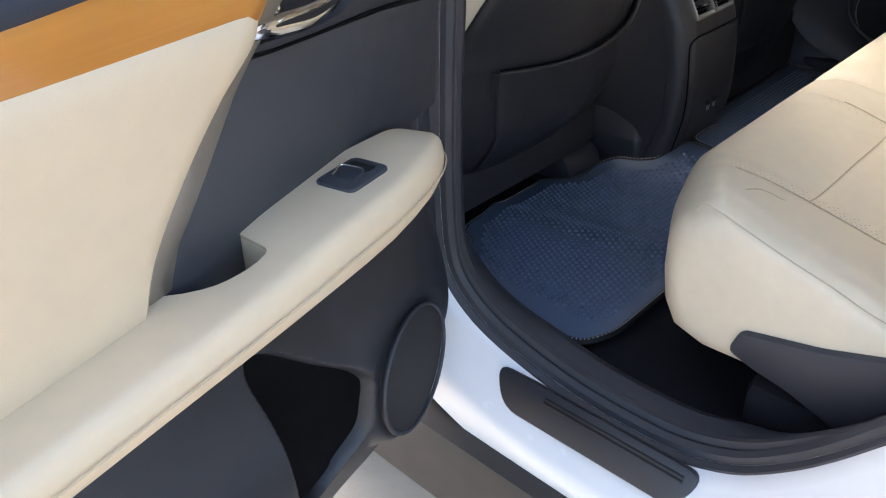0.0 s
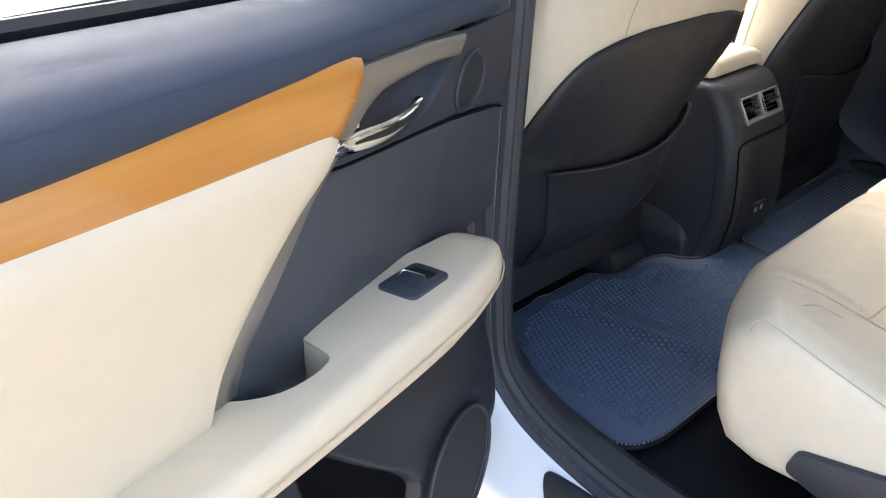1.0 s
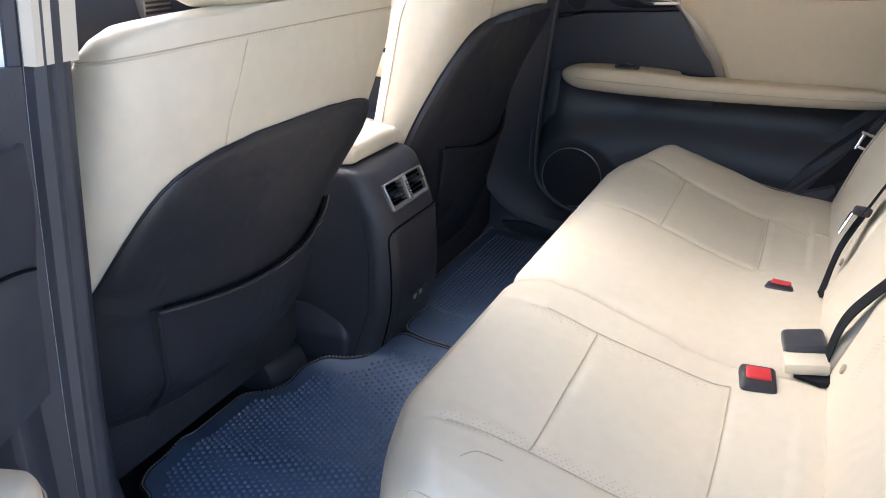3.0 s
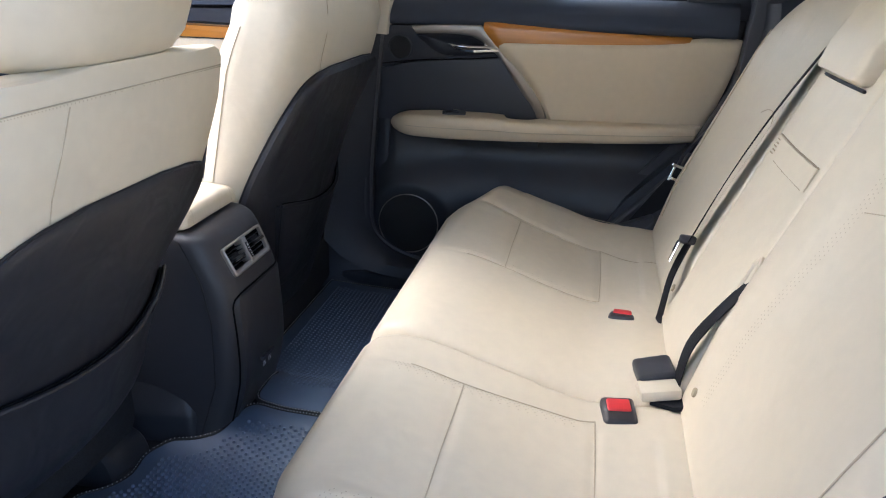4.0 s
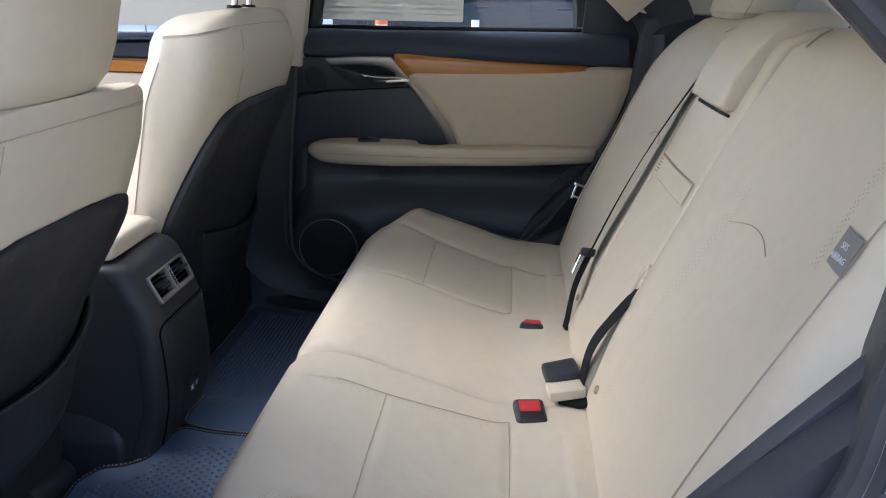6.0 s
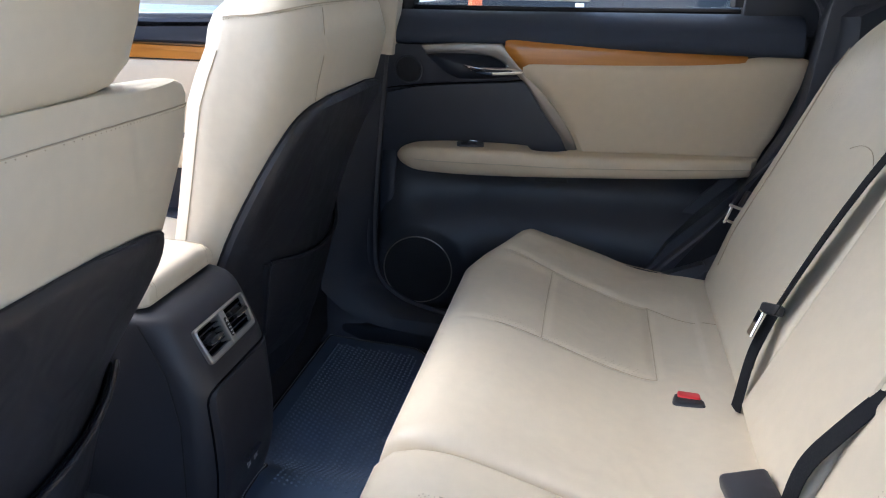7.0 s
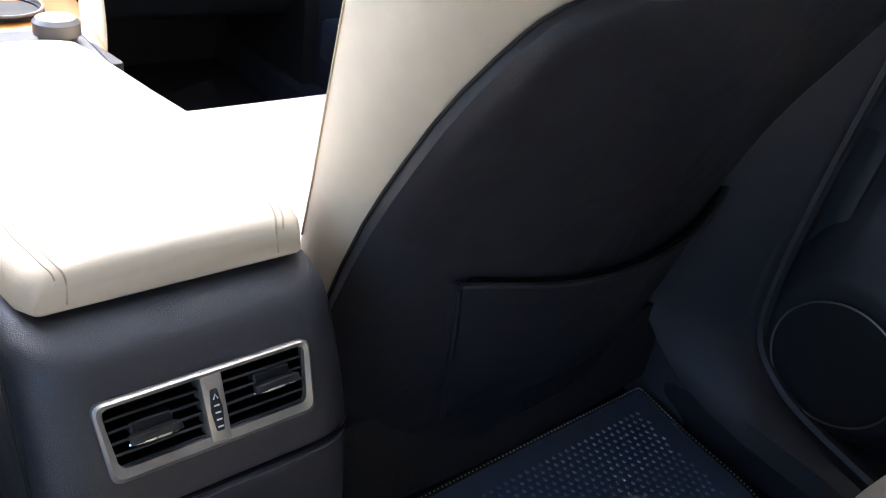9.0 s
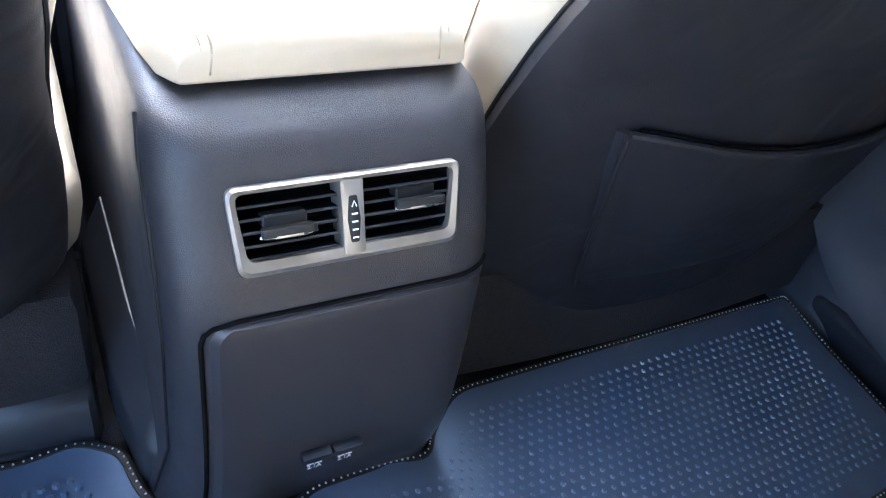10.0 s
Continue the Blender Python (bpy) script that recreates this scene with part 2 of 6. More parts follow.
def soft_box(c, size, power=3.5, nu=24, nv=14, turn=None):
    """A cushion-like rounded block."""
    def pt(u, v):
        a, b = (u * 2 - 1) * math.pi, (v - 0.5) * math.pi
        f = lambda q: math.copysign(abs(q) ** (2 / power), q)
        return Vector((f(math.cos(a)) * f(math.cos(b)) * size[0] / 2, f(math.sin(a)) * f(math.cos(b)) * size[1] / 2, f(math.sin(b)) * size[2] / 2))
    m = Matrix.Translation(c) @ (turn or Matrix())
    bm = bmesh.new()
    rows = [[bm.verts.new(m @ pt(i / nu, j / nv)) for i in range(nu)] for j in range(1, nv)]
    top, bot = bm.verts.new(m @ pt(0, 1)), bm.verts.new(m @ pt(0, 0))
    for a, b in zip(rows, rows[1:]):
        for i in range(nu):
            bm.faces.new((a[i], a[(i + 1) % nu], b[(i + 1) % nu], b[i]))
    for i in range(nu):
        bm.faces.new((rows[0][(i + 1) % nu], rows[0][i], bot))
        bm.faces.new((rows[-1][i], rows[-1][(i + 1) % nu], top))
    return bm


def tube(path, r, n=6, closed=False, bm=None, flat=1.0):
    """A round bar along a line of points."""
    path = [Vector(p) for p in path]
    rings, up = [], None
    for i, p in enumerate(path):
        a = path[i - 1] if (i or closed) else p
        b = path[(i + 1) % len(path)] if (i + 1 < len(path) or closed) else p
        d = (b - a)
        d = d.normalized() if d.length else Vector((0, 0, 1))
        if up is None:
            up = Vector((0, 0, 1)) if abs(d.z) < 0.9 else Vector((1, 0, 0))
        s = d.cross(up).normalized()
        up = s.cross(d).normalized()
        rings.append([p + (s * math.cos(q) + up * math.sin(q) * flat) * r for q in [k * 2 * math.pi / n for k in range(n)]])
    if closed:
        bm = loft(rings + [rings[0]], caps=False, bm=bm)
        bmesh.ops.remove_doubles(bm, verts=bm.verts, dist=1e-6)
        return bm
    return loft(rings, bm=bm)


def ribbon(path, width, thick, sides):
    """A strap along a line; sides gives the direction across it at each end."""
    path = [Vector(p) for p in path]
    rings = []
    for i, p in enumerate(path):
        t = i / (len(path) - 1)
        d = (path[min(i + 1, len(path) - 1)] - path[max(i - 1, 0)]).normalized()
        s = Vector(sides[0]).lerp(Vector(sides[1]), t)
        s = (s - d * s.dot(d)).normalized()
        nn = d.cross(s)
        rings.append([p + s * a * width / 2 + nn * b * thick / 2 for a, b in ((-1, -1), (1, -1), (1, 1), (-1, 1))])
    return loft(rings)


def disc(c, r, axis, depth=0.0, n=32, bm=None, rz=None):
    """A round plate about an axis; rz: a second radius across."""
    axis = Vector(axis).normalized()
    a = axis.orthogonal().normalized() if abs(axis.z) > 0.9 else axis.cross(Vector((0, 0, 1))).normalized()
    b = axis.cross(a)
    ring = lambda k, h: [Vector(c) + (a * math.cos(q) + b * math.sin(q) * ((rz or r) / r)) * r * k + axis * h for q in [i * 2 * math.pi / n for i in range(n)]]
    return loft([ring(1, -depth), ring(1, 0), ring(0.9, 0.001)], bm=bm)


def polygon_depth(poly, a, b):
    """How far a point lies inside a polygon (0 outside)."""
    inside, best, n = False, 1.0, len(poly)
    for i in range(n):
        p, q = poly[i - 1], poly[i]
        if (p[1] > b) != (q[1] > b) and a < (q[0] - p[0]) * (b - p[1]) / (q[1] - p[1]) + p[0]:
            inside = not inside
        dx, dy = q[0] - p[0], q[1] - p[1]
        t = max(0, min(1, ((a - p[0]) * dx + (b - p[1]) * dy) / (dx * dx + dy * dy + 1e-12)))
        best = min(best, math.hypot(a - p[0] - dx * t, b - p[1] - dy * t))
    return best if inside else 0.0


def dots(places, r, height, n=6, bm=None):
    """Small bosses: (point, normal) each."""
    bm = bm or bmesh.new()
    for p, nn in places:
        nn = Vector(nn).normalized()
        a = nn.orthogonal().normalized()
        b = nn.cross(a)
        ring = [bm.verts.new(p + (a * math.cos(q) + b * math.sin(q)) * r) for q in [k * 2 * math.pi / n for k in range(n)]]
        top = [bm.verts.new(p + (a * math.cos(q) + b * math.sin(q)) * r * 0.55 + nn * height) for q in [k * 2 * math.pi / n for k in range(n)]]
        for i in range(n):
            bm.faces.new((ring[i], ring[(i + 1) % n], top[(i + 1) % n], top[i]))
        bm.faces.new(top)
    return bm
# Ground
tagged(part("ground", box((0, 0, -0.05), (400, 400, 0.1)), CONCRETE), "tan concrete forecourt under and around the car", "ground", kind="structure")

# Car body
car = thing("car_body", "white crossover body shell around a beige and black cabin", "car", kind="structure")
OPENING = [(-0.13, 1.40), (-0.085, 1.18), (-0.058, 0.99), (-0.045, 0.87), (-0.03, 0.70), (-0.025, 0.58), (-0.034, 0.51), (-0.07, 0.468), (-0.125, 0.441), (-0.21, 0.420), (-0.29, 0.414),
           (-0.36, 0.418), (-0.42, 0.440), (-0.465, 0.475), (-0.505, 0.518), (-0.56, 0.59), (-0.66, 0.715), (-0.722, 0.82), (-0.737, 0.90), (-0.748, 0.98), (-0.750, 1.03), (-0.738, 1.065), (-0.703, 1.10), (-0.64, 1.155), (-0.50, 1.27), (-0.36, 1.36), (-0.22, 1.41)]
OPEN_LINE = smooth_line([Vector(p) for p in OPENING], 4, closed=True)


def opening_ring(x, off, pillar=None, low_x=None):
    """The door opening's outline at x, pushed outward by off; pillar: another push away from the sill."""
    n, out, sill = len(OPEN_LINE), [], off
    for i, p in enumerate(OPEN_LINE):
        off = sill if pillar is None else lerp(sill, pillar * (0.3 if p.x < -0.5 and p.y < 1.04 else 1), max(0, min(1, (p.y - 0.43) / 0.10)))
        e = (OPEN_LINE[(i + 2) % n] - OPEN_LINE[i - 2]).normalized()
        fwd = 0.032 * max(0, min(1, (p.x + 0.25) / 0.15)) if x > 0 else 0
        aft = 0.034 * max(0, min(1, (-0.45 - p.x) / 0.2)) if x > 0 else 0
        q = p + Vector((-e.y, e.x)) * off
        xx = x if low_x is None else lerp(low_x, x, max(0, min(1, (p.y - 0.43) / 0.10)))
        out.append(Vector((xx, q.x + fwd - aft, q.y)))
    return out


for s in (-1, 1):
    fw = 0.032 if s > 0 else 0.0
    rings = [opening_ring(s * x, o) for x, o in ((0.672, -0.004), (0.684, 0.002), (0.694, 0.004), (0.704, 0.012), (0.716, 0.028), (0.738, 0.044), (0.745, 0.052), (0.748, 0.066), (0.746, 0.10))]
    part("door_aperture", loft(rings, caps=False), WHITE_PAINT if s < 0 else DARK_PLASTIC, car, "white painted door aperture" if s < 0 else "dark door aperture")
    part("weatherstrip", tube(opening_ring(s * 0.668, 0.0), 0.0105, 8, closed=True), SEAL, car, "dark rubber weatherstrip round the door opening")
    part("outer_seal", tube(opening_ring(s * 0.681, 0.008), 0.010, 8, closed=True), SEAL, car)
    part("inner_seal_lip", tube(opening_ring(s * 0.657, -0.010, -0.004), 0.007, 6, closed=True), SEAL, car)
    trim = [opening_ring(s * 0.658, -0.004), opening_ring(s * 0.648, -0.012, -0.006), opening_ring(s * 0.640, -0.014, -0.002), opening_ring(s * 0.615, -0.016, 0.03, s * 0.628), opening_ring(s * 0.580, -0.006, 0.07, s * 0.612), opening_ring(s * 0.572, 0.02, 0.09, s * 0.606)]
    lows = [k for k, p in enumerate(OPEN_LINE) if p.y < ((0.995 if s < 0 else 0.985) if p.x > -0.2 else (1.045 if s < 0 else 1.085))]
    highs = list(range(lows[-1], len(OPEN_LINE))) + list(range(lows[0] + 1))
    high = [opening_ring(s * 0.680, -0.004), opening_ring(s * 0.675, -0.020 if s > 0 else -0.010), opening_ring(s * 0.640, -0.020 if s > 0 else -0.010)] + trim[3:]
    part("aperture_trim", loft([[ring[k] for k in lows] for ring in trim], closed=False), DARK_PLASTIC, car, "dark plastic sill and pillar trim")
    part("upper_aperture_trim", loft([[ring[k] for k in highs] for ring in (high if s > 0 else trim)], closed=False), BEIGE_PLASTIC, car, "beige plastic upper pillar trim edge")
    if s < 0:
        fronts = [k for k in highs if OPEN_LINE[k].x > -0.2 and k <= lows[0]]
        part("upper_pillar_edge", loft([[ring[k] for k in fronts] for ring in high[:4]], closed=False), BEIGE_PLASTIC, car)
    n_b = [k for k, p in enumerate(OPEN_LINE) if p.x > -0.2 and 0.53 < p.y < 1.03]
    strip = [opening_ring(s * x, o) for x, o in ((0.682, -0.004), (0.694, -0.001), (0.703, 0.003), (0.713, 0.010), (0.724, 0.024), (0.744, 0.040), (0.754, 0.052))]
    part("pillar_seal", grid(lambda u, v: strip[round(v * 6)][n_b[round(u * (len(n_b) - 1))]], len(n_b) - 1, 6, 0.003), SEAL, car, "dark rubber pillar seal")
    if s < 0:
        edge = [(-0.750, 1.045), (-0.742, 1.068), (-0.703, 1.107), (-0.64, 1.162), (-0.50, 1.277), (-0.36, 1.367), (-0.22, 1.417)]
        part("pillar_trim_edge", ribbon(smooth_line([(s * 0.640, a, b) for a, b in edge], 4), 0.022, 0.012, [(1, 0, 0), (1, 0, 0)]), BEIGE_PLASTIC, car, "beige pillar trim edge")
    # outer skin: rear quarter, front part, rocker, roof rail
    quarter = [(-0.80, 0.36), (-0.62, 0.60), (-0.77, 0.80), (-0.80, 0.98), (-0.80, 1.04), (-0.76, 1.11), (-0.56, 1.29), (-0.40, 1.40), (-0.25, 1.46), (-0.9, 1.44), (-1.6, 1.25), (-1.95, 0.95), (-2.0, 0.5)]
    part("rear_quarter", slab([Vector((a - 0.005, b)) for a, b in quarter], lambda a, b, d: Vector((s * d, a, b)), 0.70, 0.745 if s > 0 else 0.745, 0.012), WHITE_PAINT, car, "white rear quarter panel")
    part("rocker_cladding", box((s * 0.735, 0.1, 0.27), (0.08, 1.9, 0.14), 0.02), CLADDING, car, "dark brown-black plastic rocker cladding")
    front_open = [(0.03, 0.40), (0.03, 0.58), (0.025, 0.70), (0.01, 0.87), (-0.005, 0.99), (-0.03, 1.18), (-0.075, 1.40), (-0.075, 1.46), (-0.20, 1.46), (-0.135, 1.18), (-0.105, 0.99), (-0.092, 0.87), (-0.078, 0.70), (-0.072, 0.58), (-0.08, 0.40)]
    part("b_pillar", slab([Vector((a + 0.055, b)) for a, b in front_open], lambda a, b, d: Vector((s * d, a + fw, b)), 0.655, 0.728, 0.008), WHITE_PAINT if s < 0 else DARK_PLASTIC, car, "painted centre pillar")
    inner_b = [(0.10, 0.40), (-0.012, 0.44), (-0.010, 0.58), (-0.015, 0.70), (-0.03, 0.87), (-0.043, 0.985), (0.09, 0.985)]
    part("b_pillar_trim", slab(fillet(inner_b, 0.01), lambda a, b, d: Vector((s * d, a + fw, b)), 0.66, 0.644, 0.006), DARK_PLASTIC, car, "dark plastic lower pillar trim")
    upper_b = [(0.09, 0.987), (-0.043, 0.987), (-0.07, 1.18), (-0.115, 1.40), (0.03, 1.42)]
    part("b_pillar_upper_trim", slab(fillet(upper_b, 0.01), lambda a, b, d: Vector((s * d, a + fw, b)), 0.66, 0.646, 0.006), BEIGE_PLASTIC, car, "beige upper pillar trim")

for s in (-1, 1):
    # rear pillar trim with its small quarter window
    pil = ([(-0.655, 1.135), (-0.735, 1.07), (-0.76, 1.082)] if s < 0 else [(-0.69, 1.165), (-0.763, 1.083)]) + [(-0.88, 1.085), (-1.45, 1.09), (-1.50, 1.40), (-0.42, 1.41)]
    win = [(-0.90, 1.125), (-1.25, 1.13), (-1.22, 1.24), (-0.84, 1.30), (-0.84, 1.17)]
    bm = bmesh.new()
    o = [Vector((s * 0.625, a, b)) for a, b in fillet(pil, 0.02)]
    i_ = [Vector((s * 0.625, a, b)) for a, b in fillet(win, 0.03)]
    i2 = [Vector((s * 0.700, a, b)) for a, b in fillet(win, 0.03)]
    ov, iv, i2v = [[bm.verts.new(p) for p in q] for q in (o, i_, i2)]
    edges = []
    for ring in (ov, iv):
        edges += [bm.edges.new((ring[k], ring[(k + 1) % len(ring)])) for k in range(len(ring))]
    bmesh.ops.triangle_fill(bm, edges=edges, use_beauty=True)
    for k in range(len(iv)):
        bm.faces.new((iv[k], iv[(k + 1) % len(iv)], i2v[(k + 1) % len(iv)], i2v[k]))
    part("rear_pillar_trim", bm, BEIGE_PLASTIC, car, "beige rear pillar trim round a small window")
    low = ([(-0.60, 0.40), (-0.635, 0.77), (-0.752, 0.885)] if s < 0 else [(-0.60, 0.40), (-0.66, 0.66), (-0.700, 0.775), (-0.757, 0.888)]) + [(-0.775, 1.07), (-0.76, 1.08), (-1.5, 1.08), (-1.5, 0.40)]
    part("cargo_side_trim", slab(low, lambda a, b, d: Vector((s * d, a, b)), 0.655, 0.615, 0.006), DARK_PLASTIC, car, "dark grey plastic cargo side trim")

part("floor_pan", box((0, 0.1, 0.335), (1.26, 2.6, 0.08)), CARPET, car, "black carpet floor")
def hump(x, y=0.0):
    """The floor's rise over the tunnel."""
    return 0.040 * math.exp(-(((x - 0.01) / 0.115) ** 4))


tun = [(-0.24, 0.34)] + [(x, 0.388 + hump(x)) for x in [-0.20 + 0.02 * k for k in range(22)]] + [(0.26, 0.34)]
part("floor_tunnel", loft([[Vector((a, y, b)) for a, b in tun] for y in (-0.55, -0.1, 0.5, 1.3)]), CARPET, car)
part("under_seat_floor", box((0, -0.56, 0.42), (1.18, 0.36, 0.10), 0.02), CARPET, car, "black carpet riser under the rear seat")
def roof_z(x, y):
    return 1.40 + 0.07 * math.cos(math.pi * min(1, abs(x) / 0.72) / 2) ** 0.6


for lift_, mat_, nm, lab_ in ((0.0, BEIGE_PLASTIC, "roof_lining", "beige headliner"), (0.045, WHITE_PAINT, "roof_panel", "white roof panel")):
    for x0, x1, y0, y1 in ((-0.70, -0.32, -1.75, 0.55), (0.32, 0.70, -1.75, 0.55), (-0.32, 0.32, -1.75, -0.06), (-0.32, 0.32, 0.36, 0.55)):
        part(nm, grid(lambda u, v: Vector((lerp(x0, x1, u), lerp(y0, y1, v), roof_z(lerp(x0, x1, u), 0) + lift_)), 8, 6, 0.02), mat_, car, lab_)
# Added, unseen roof glass: its opening lets skylight onto the lid and bench.
added_roof_glass = part("added_roof_glass", grid(lambda u, v: Vector((lerp(-0.32, 0.32, u), lerp(-0.06, 0.36, v), roof_z(lerp(-0.32, 0.32, u), 0) + 0.05)), 8, 4, 0.004), GLASS, car, "added clear roof glass, out of view, to light the cabin")
added_roof_glass.visible_shadow = False
part("tailgate_trim", box((0, -1.55, 0.75), (1.30, 0.05, 0.72), 0.01), DARK_PLASTIC, car)
part("cargo_floor", box((0, -1.2, 0.60), (1.26, 0.72, 0.05)), CARPET, car)
for s in (-1, 1):
    part("windscreen_pillar", tube([(s * 0.70, 1.25, 0.98), (s * 0.62, 0.90, 1.22), (s * 0.58, 0.52, 1.42)], 0.045, 10), BEIGE_PLASTIC, car)
part("bulkhead", box((0, 1.42, 0.65), (1.40, 0.05, 0.70)), BLACK, car, "dark front bulkhead")

# Sill scuff plates
for s in (-1,):
    scuff = thing("sill_scuff_plate", "black plastic scuff plate set on the white door sill", "scuff plate")
    so = fillet([(-0.132, 0.426), (-0.404, 0.426), (-0.385, 0.388), (-0.158, 0.388)], [0.02, 0.02, 0.03, 0.03])
    def sp(a, b, d):
        t = (b - 0.388) / 0.038
        return Vector((-lerp(0.722, 0.696, t) - d * 0.8, a, b + d * 0.6))
    part("plate", slab(so, sp, -0.004, 0.008, 0.003), LOWER_PLASTIC, scuff)
    part("groove", tube([sp(a, 0.417, 0.0085) for a in (-0.21, -0.28, -0.385)], 0.0016), BLACK, scuff)
    part("groove", tube([sp(a, 0.413, 0.0085) for a in (-0.21, -0.28, -0.385)], 0.0016), BLACK, scuff)


# Rear doors. Local axes: a back from the front edge, w towards the cabin, z up.
def closed_right(a, w, z):
    return Vector((0.655 - w, -a, z))


TA = radians(70)


def opened_left(a, w, z):
    return Vector((-0.7257 - math.sin(TA) * a + math.cos(TA) * w, -0.099 - math.cos(TA) * a - math.sin(TA) * w, z - 0.025 + 0.02 * max(0, a - 0.2)))


def wall(a, z):
    """How far the door's lining stands in, over its face."""
    return curve1([(0.42, -0.05), (0.55, -0.02), (0.70, -0.03), (0.80, -0.036), (0.88, -0.022), (0.95, -0.008), (1.0, -0.012), (1.04, -0.05)], z) - 0.075 * max(0, a - 0.27) * (1 if z > 0.78 else 0.5)


def rear_door(P, label, front_tag, fx=0.0, ex=0.0):
    d = thing("rear_door", label, "car door", "rear doors")

    def on(h):
        return lambda a, z, k: P(a, wall(a, z) + k + h, z)

    def plate(name, outline, mat, h0, h1, bev=0.003, lab="", sub=None):
        return part(name, slab(outline, on(0), h0, h1, bev), mat, sub or d, lab)

    up = fx - ex
    rear = [(0.45, 0.435), (0.50, 0.47), (0.555, 0.55), (0.66, 0.70), (0.725, 0.82), (0.74, 0.90), (0.752, 0.98), (0.755, 1.03)]
    front = [(0.035 + up, 1.03), (0.018 + up, 0.90), (0.005 + lerp(fx, up, 0.5), 0.72), (-0.004 + fx, 0.58), (0.0 + fx, 0.50), (0.03 + fx, 0.44), (0.10, 0.415), (0.38, 0.41)]
    outline = [Vector(p) for p in rear + front]
    # outer skin and core
    part("outer_skin", slab([Vector((a * 1.03 - 0.01, z if front_tag else max(z, 0.46))) for a, z in rear] + [Vector((a + 0.012, z if front_tag else max(z, 0.455))) for a, z in front], lambda a, b, k: P(a, k, b), -0.09, -0.175, 0.02), WHITE_PAINT, d, "white painted outer skin")
    part("door_shell", slab(outline, lambda a, b, k: P(a, k, b), -0.092, -0.084, 0.0), DARK_PLASTIC, d)
    part("front_edge", slab([Vector((a + o, z)) for a, z, o in [(q[0], q[1], 0.0) for q in front[:6]] + [(q[0], q[1], 0.03) for q in front[5::-1]]], lambda a, b, k: P(a, k, b), -0.086, -0.036, 0.004), DARK_PLASTIC, d)
    # lower lining, one sheet with the swell round the loudspeaker
    A0 = lambda z: curve1([(0.41, 0.05), (0.44, 0.022), (0.50, 0.0), (0.58, -0.004), (0.72, 0.004), (0.90, 0.017)], z) + fx
    A1 = lambda z: curve1([(0.41, 0.40), (0.435, 0.45), (0.47, 0.50), (0.55, 0.555), (0.70, 0.66), (0.82, 0.725), (0.90, 0.74)], z)

    SC = 0.089 if front_tag else 0.112
    SPK = wall(SC, 0.53) + 0.016

    POCKET = fillet([(0.174, 0.560), (0.182, 0.530), (0.198, 0.510), (0.233, 0.482), (0.262, 0.472), (0.296, 0.488), (0.308, 0.550), (0.312, 0.613), (0.311, 0.654), (0.299, 0.675), (0.268, 0.660), (0.226, 0.620), (0.192, 0.592)], 0.016, 4)

    def lower_w(a, z, edge=0.0, cup=1.0):
        r = math.hypot(a - SC, z - 0.53)
        swell = 0.012 * math.exp(-max(0, r - 0.085) ** 2 / 0.0016)
        under = -0.035 * math.exp(-(((z - 0.70) / 0.06) ** 2)) * (0.3 + 0.7 * min(1, max(0, a - 0.05) / 0.15))
        dp = min(1, polygon_depth(POCKET, a, z) / 0.022)
        pocket = (0.0 if front_tag else -0.085 * cup) * dp * dp * (3 - 2 * dp)
        t = max(0, min(1, (r - 0.076) / 0.030 if front_tag else (r - 0.074) / 0.018))
        t = t * t * (3 - 2 * t)
        return lerp(SPK - 0.004, wall(a, z) + swell - edge + under + pocket, t)

    def lower(u, v):
        z = lerp(0.412, 0.775, v)
        a = lerp(A0(z), A1(z), u)
        return P(a, lower_w(a, z, 0.02 * math.exp(-min(u * 0.6, v * 0.36) / 0.012)), z)

    part("lower_lining", shell(lower, *((120, 84) if front_tag else (200, 150)), P(0, -0.008, 0) - P(0, 0, 0)), LOWER_PLASTIC, d, "moulded dark plastic lower lining")
    c = P(SC, SPK + 0.001, 0.53)
    nn = (P(0, 1, 0) - P(0, 0, 0)).normalized()
    part("speaker_grille", disc(c, 0.068, nn, 0.012, 40), MESH_GRILLE, d, "round dark speaker grille")
    ring = [c + (P(math.cos(q) * 0.07, 0.002, math.sin(q) * 0.07) - P(0, 0, 0)) for q in [k * math.pi / 24 for k in range(48)]]
    part("speaker_ring", tube(ring, 0.0013 if front_tag else 0.0024, 8, closed=True), SATIN if front_tag else DARK_PLASTIC, d, "thin speaker surround ring")
    # map pocket mouth: a near-black plate paints the shade inside
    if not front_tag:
        part("map_pocket", slab(POCKET, lambda a, z, k: P(a, lower_w(a, z, 0.0, 0.0) + k, z), -0.07, -0.013, 0.001), GAP_SHADE, d, "near-black plate for the shade in the open map pocket")
    # dark insert between handle and armrest
    edge = [(0.286, 0.918), (0.303, 0.898), (0.335, 0.860), (0.363, 0.824), (0.386, 0.790)]
    plate("insert_panel", [Vector(p) for p in [(0.010 + up, 0.8785), (0.004 + up, 0.765), (0.39, 0.752)] + edge[::-1] + [(0.280, 0.9125), (0.248, 0.909), (0.179, 0.904), (0.088, 0.896)]], DARK_INSERT, -0.03, 0.0, 0.002, "dark leather door insert")
    RECESS = fillet([(0.100, 0.957), (0.150, 0.961), (0.205, 0.960), (0.236, 0.953), (0.272, 0.930), (0.268, 0.921), (0.200, 0.9135), (0.160, 0.9145), (0.139, 0.924), (0.121, 0.939)], 0.006, 3)
    gap_z = lambda a: curve1([(-0.04, 0.8765), (0.0, 0.8865), (0.088, 0.8995), (0.179, 0.9065), (0.248, 0.9115), (0.30, 0.9165)], a)

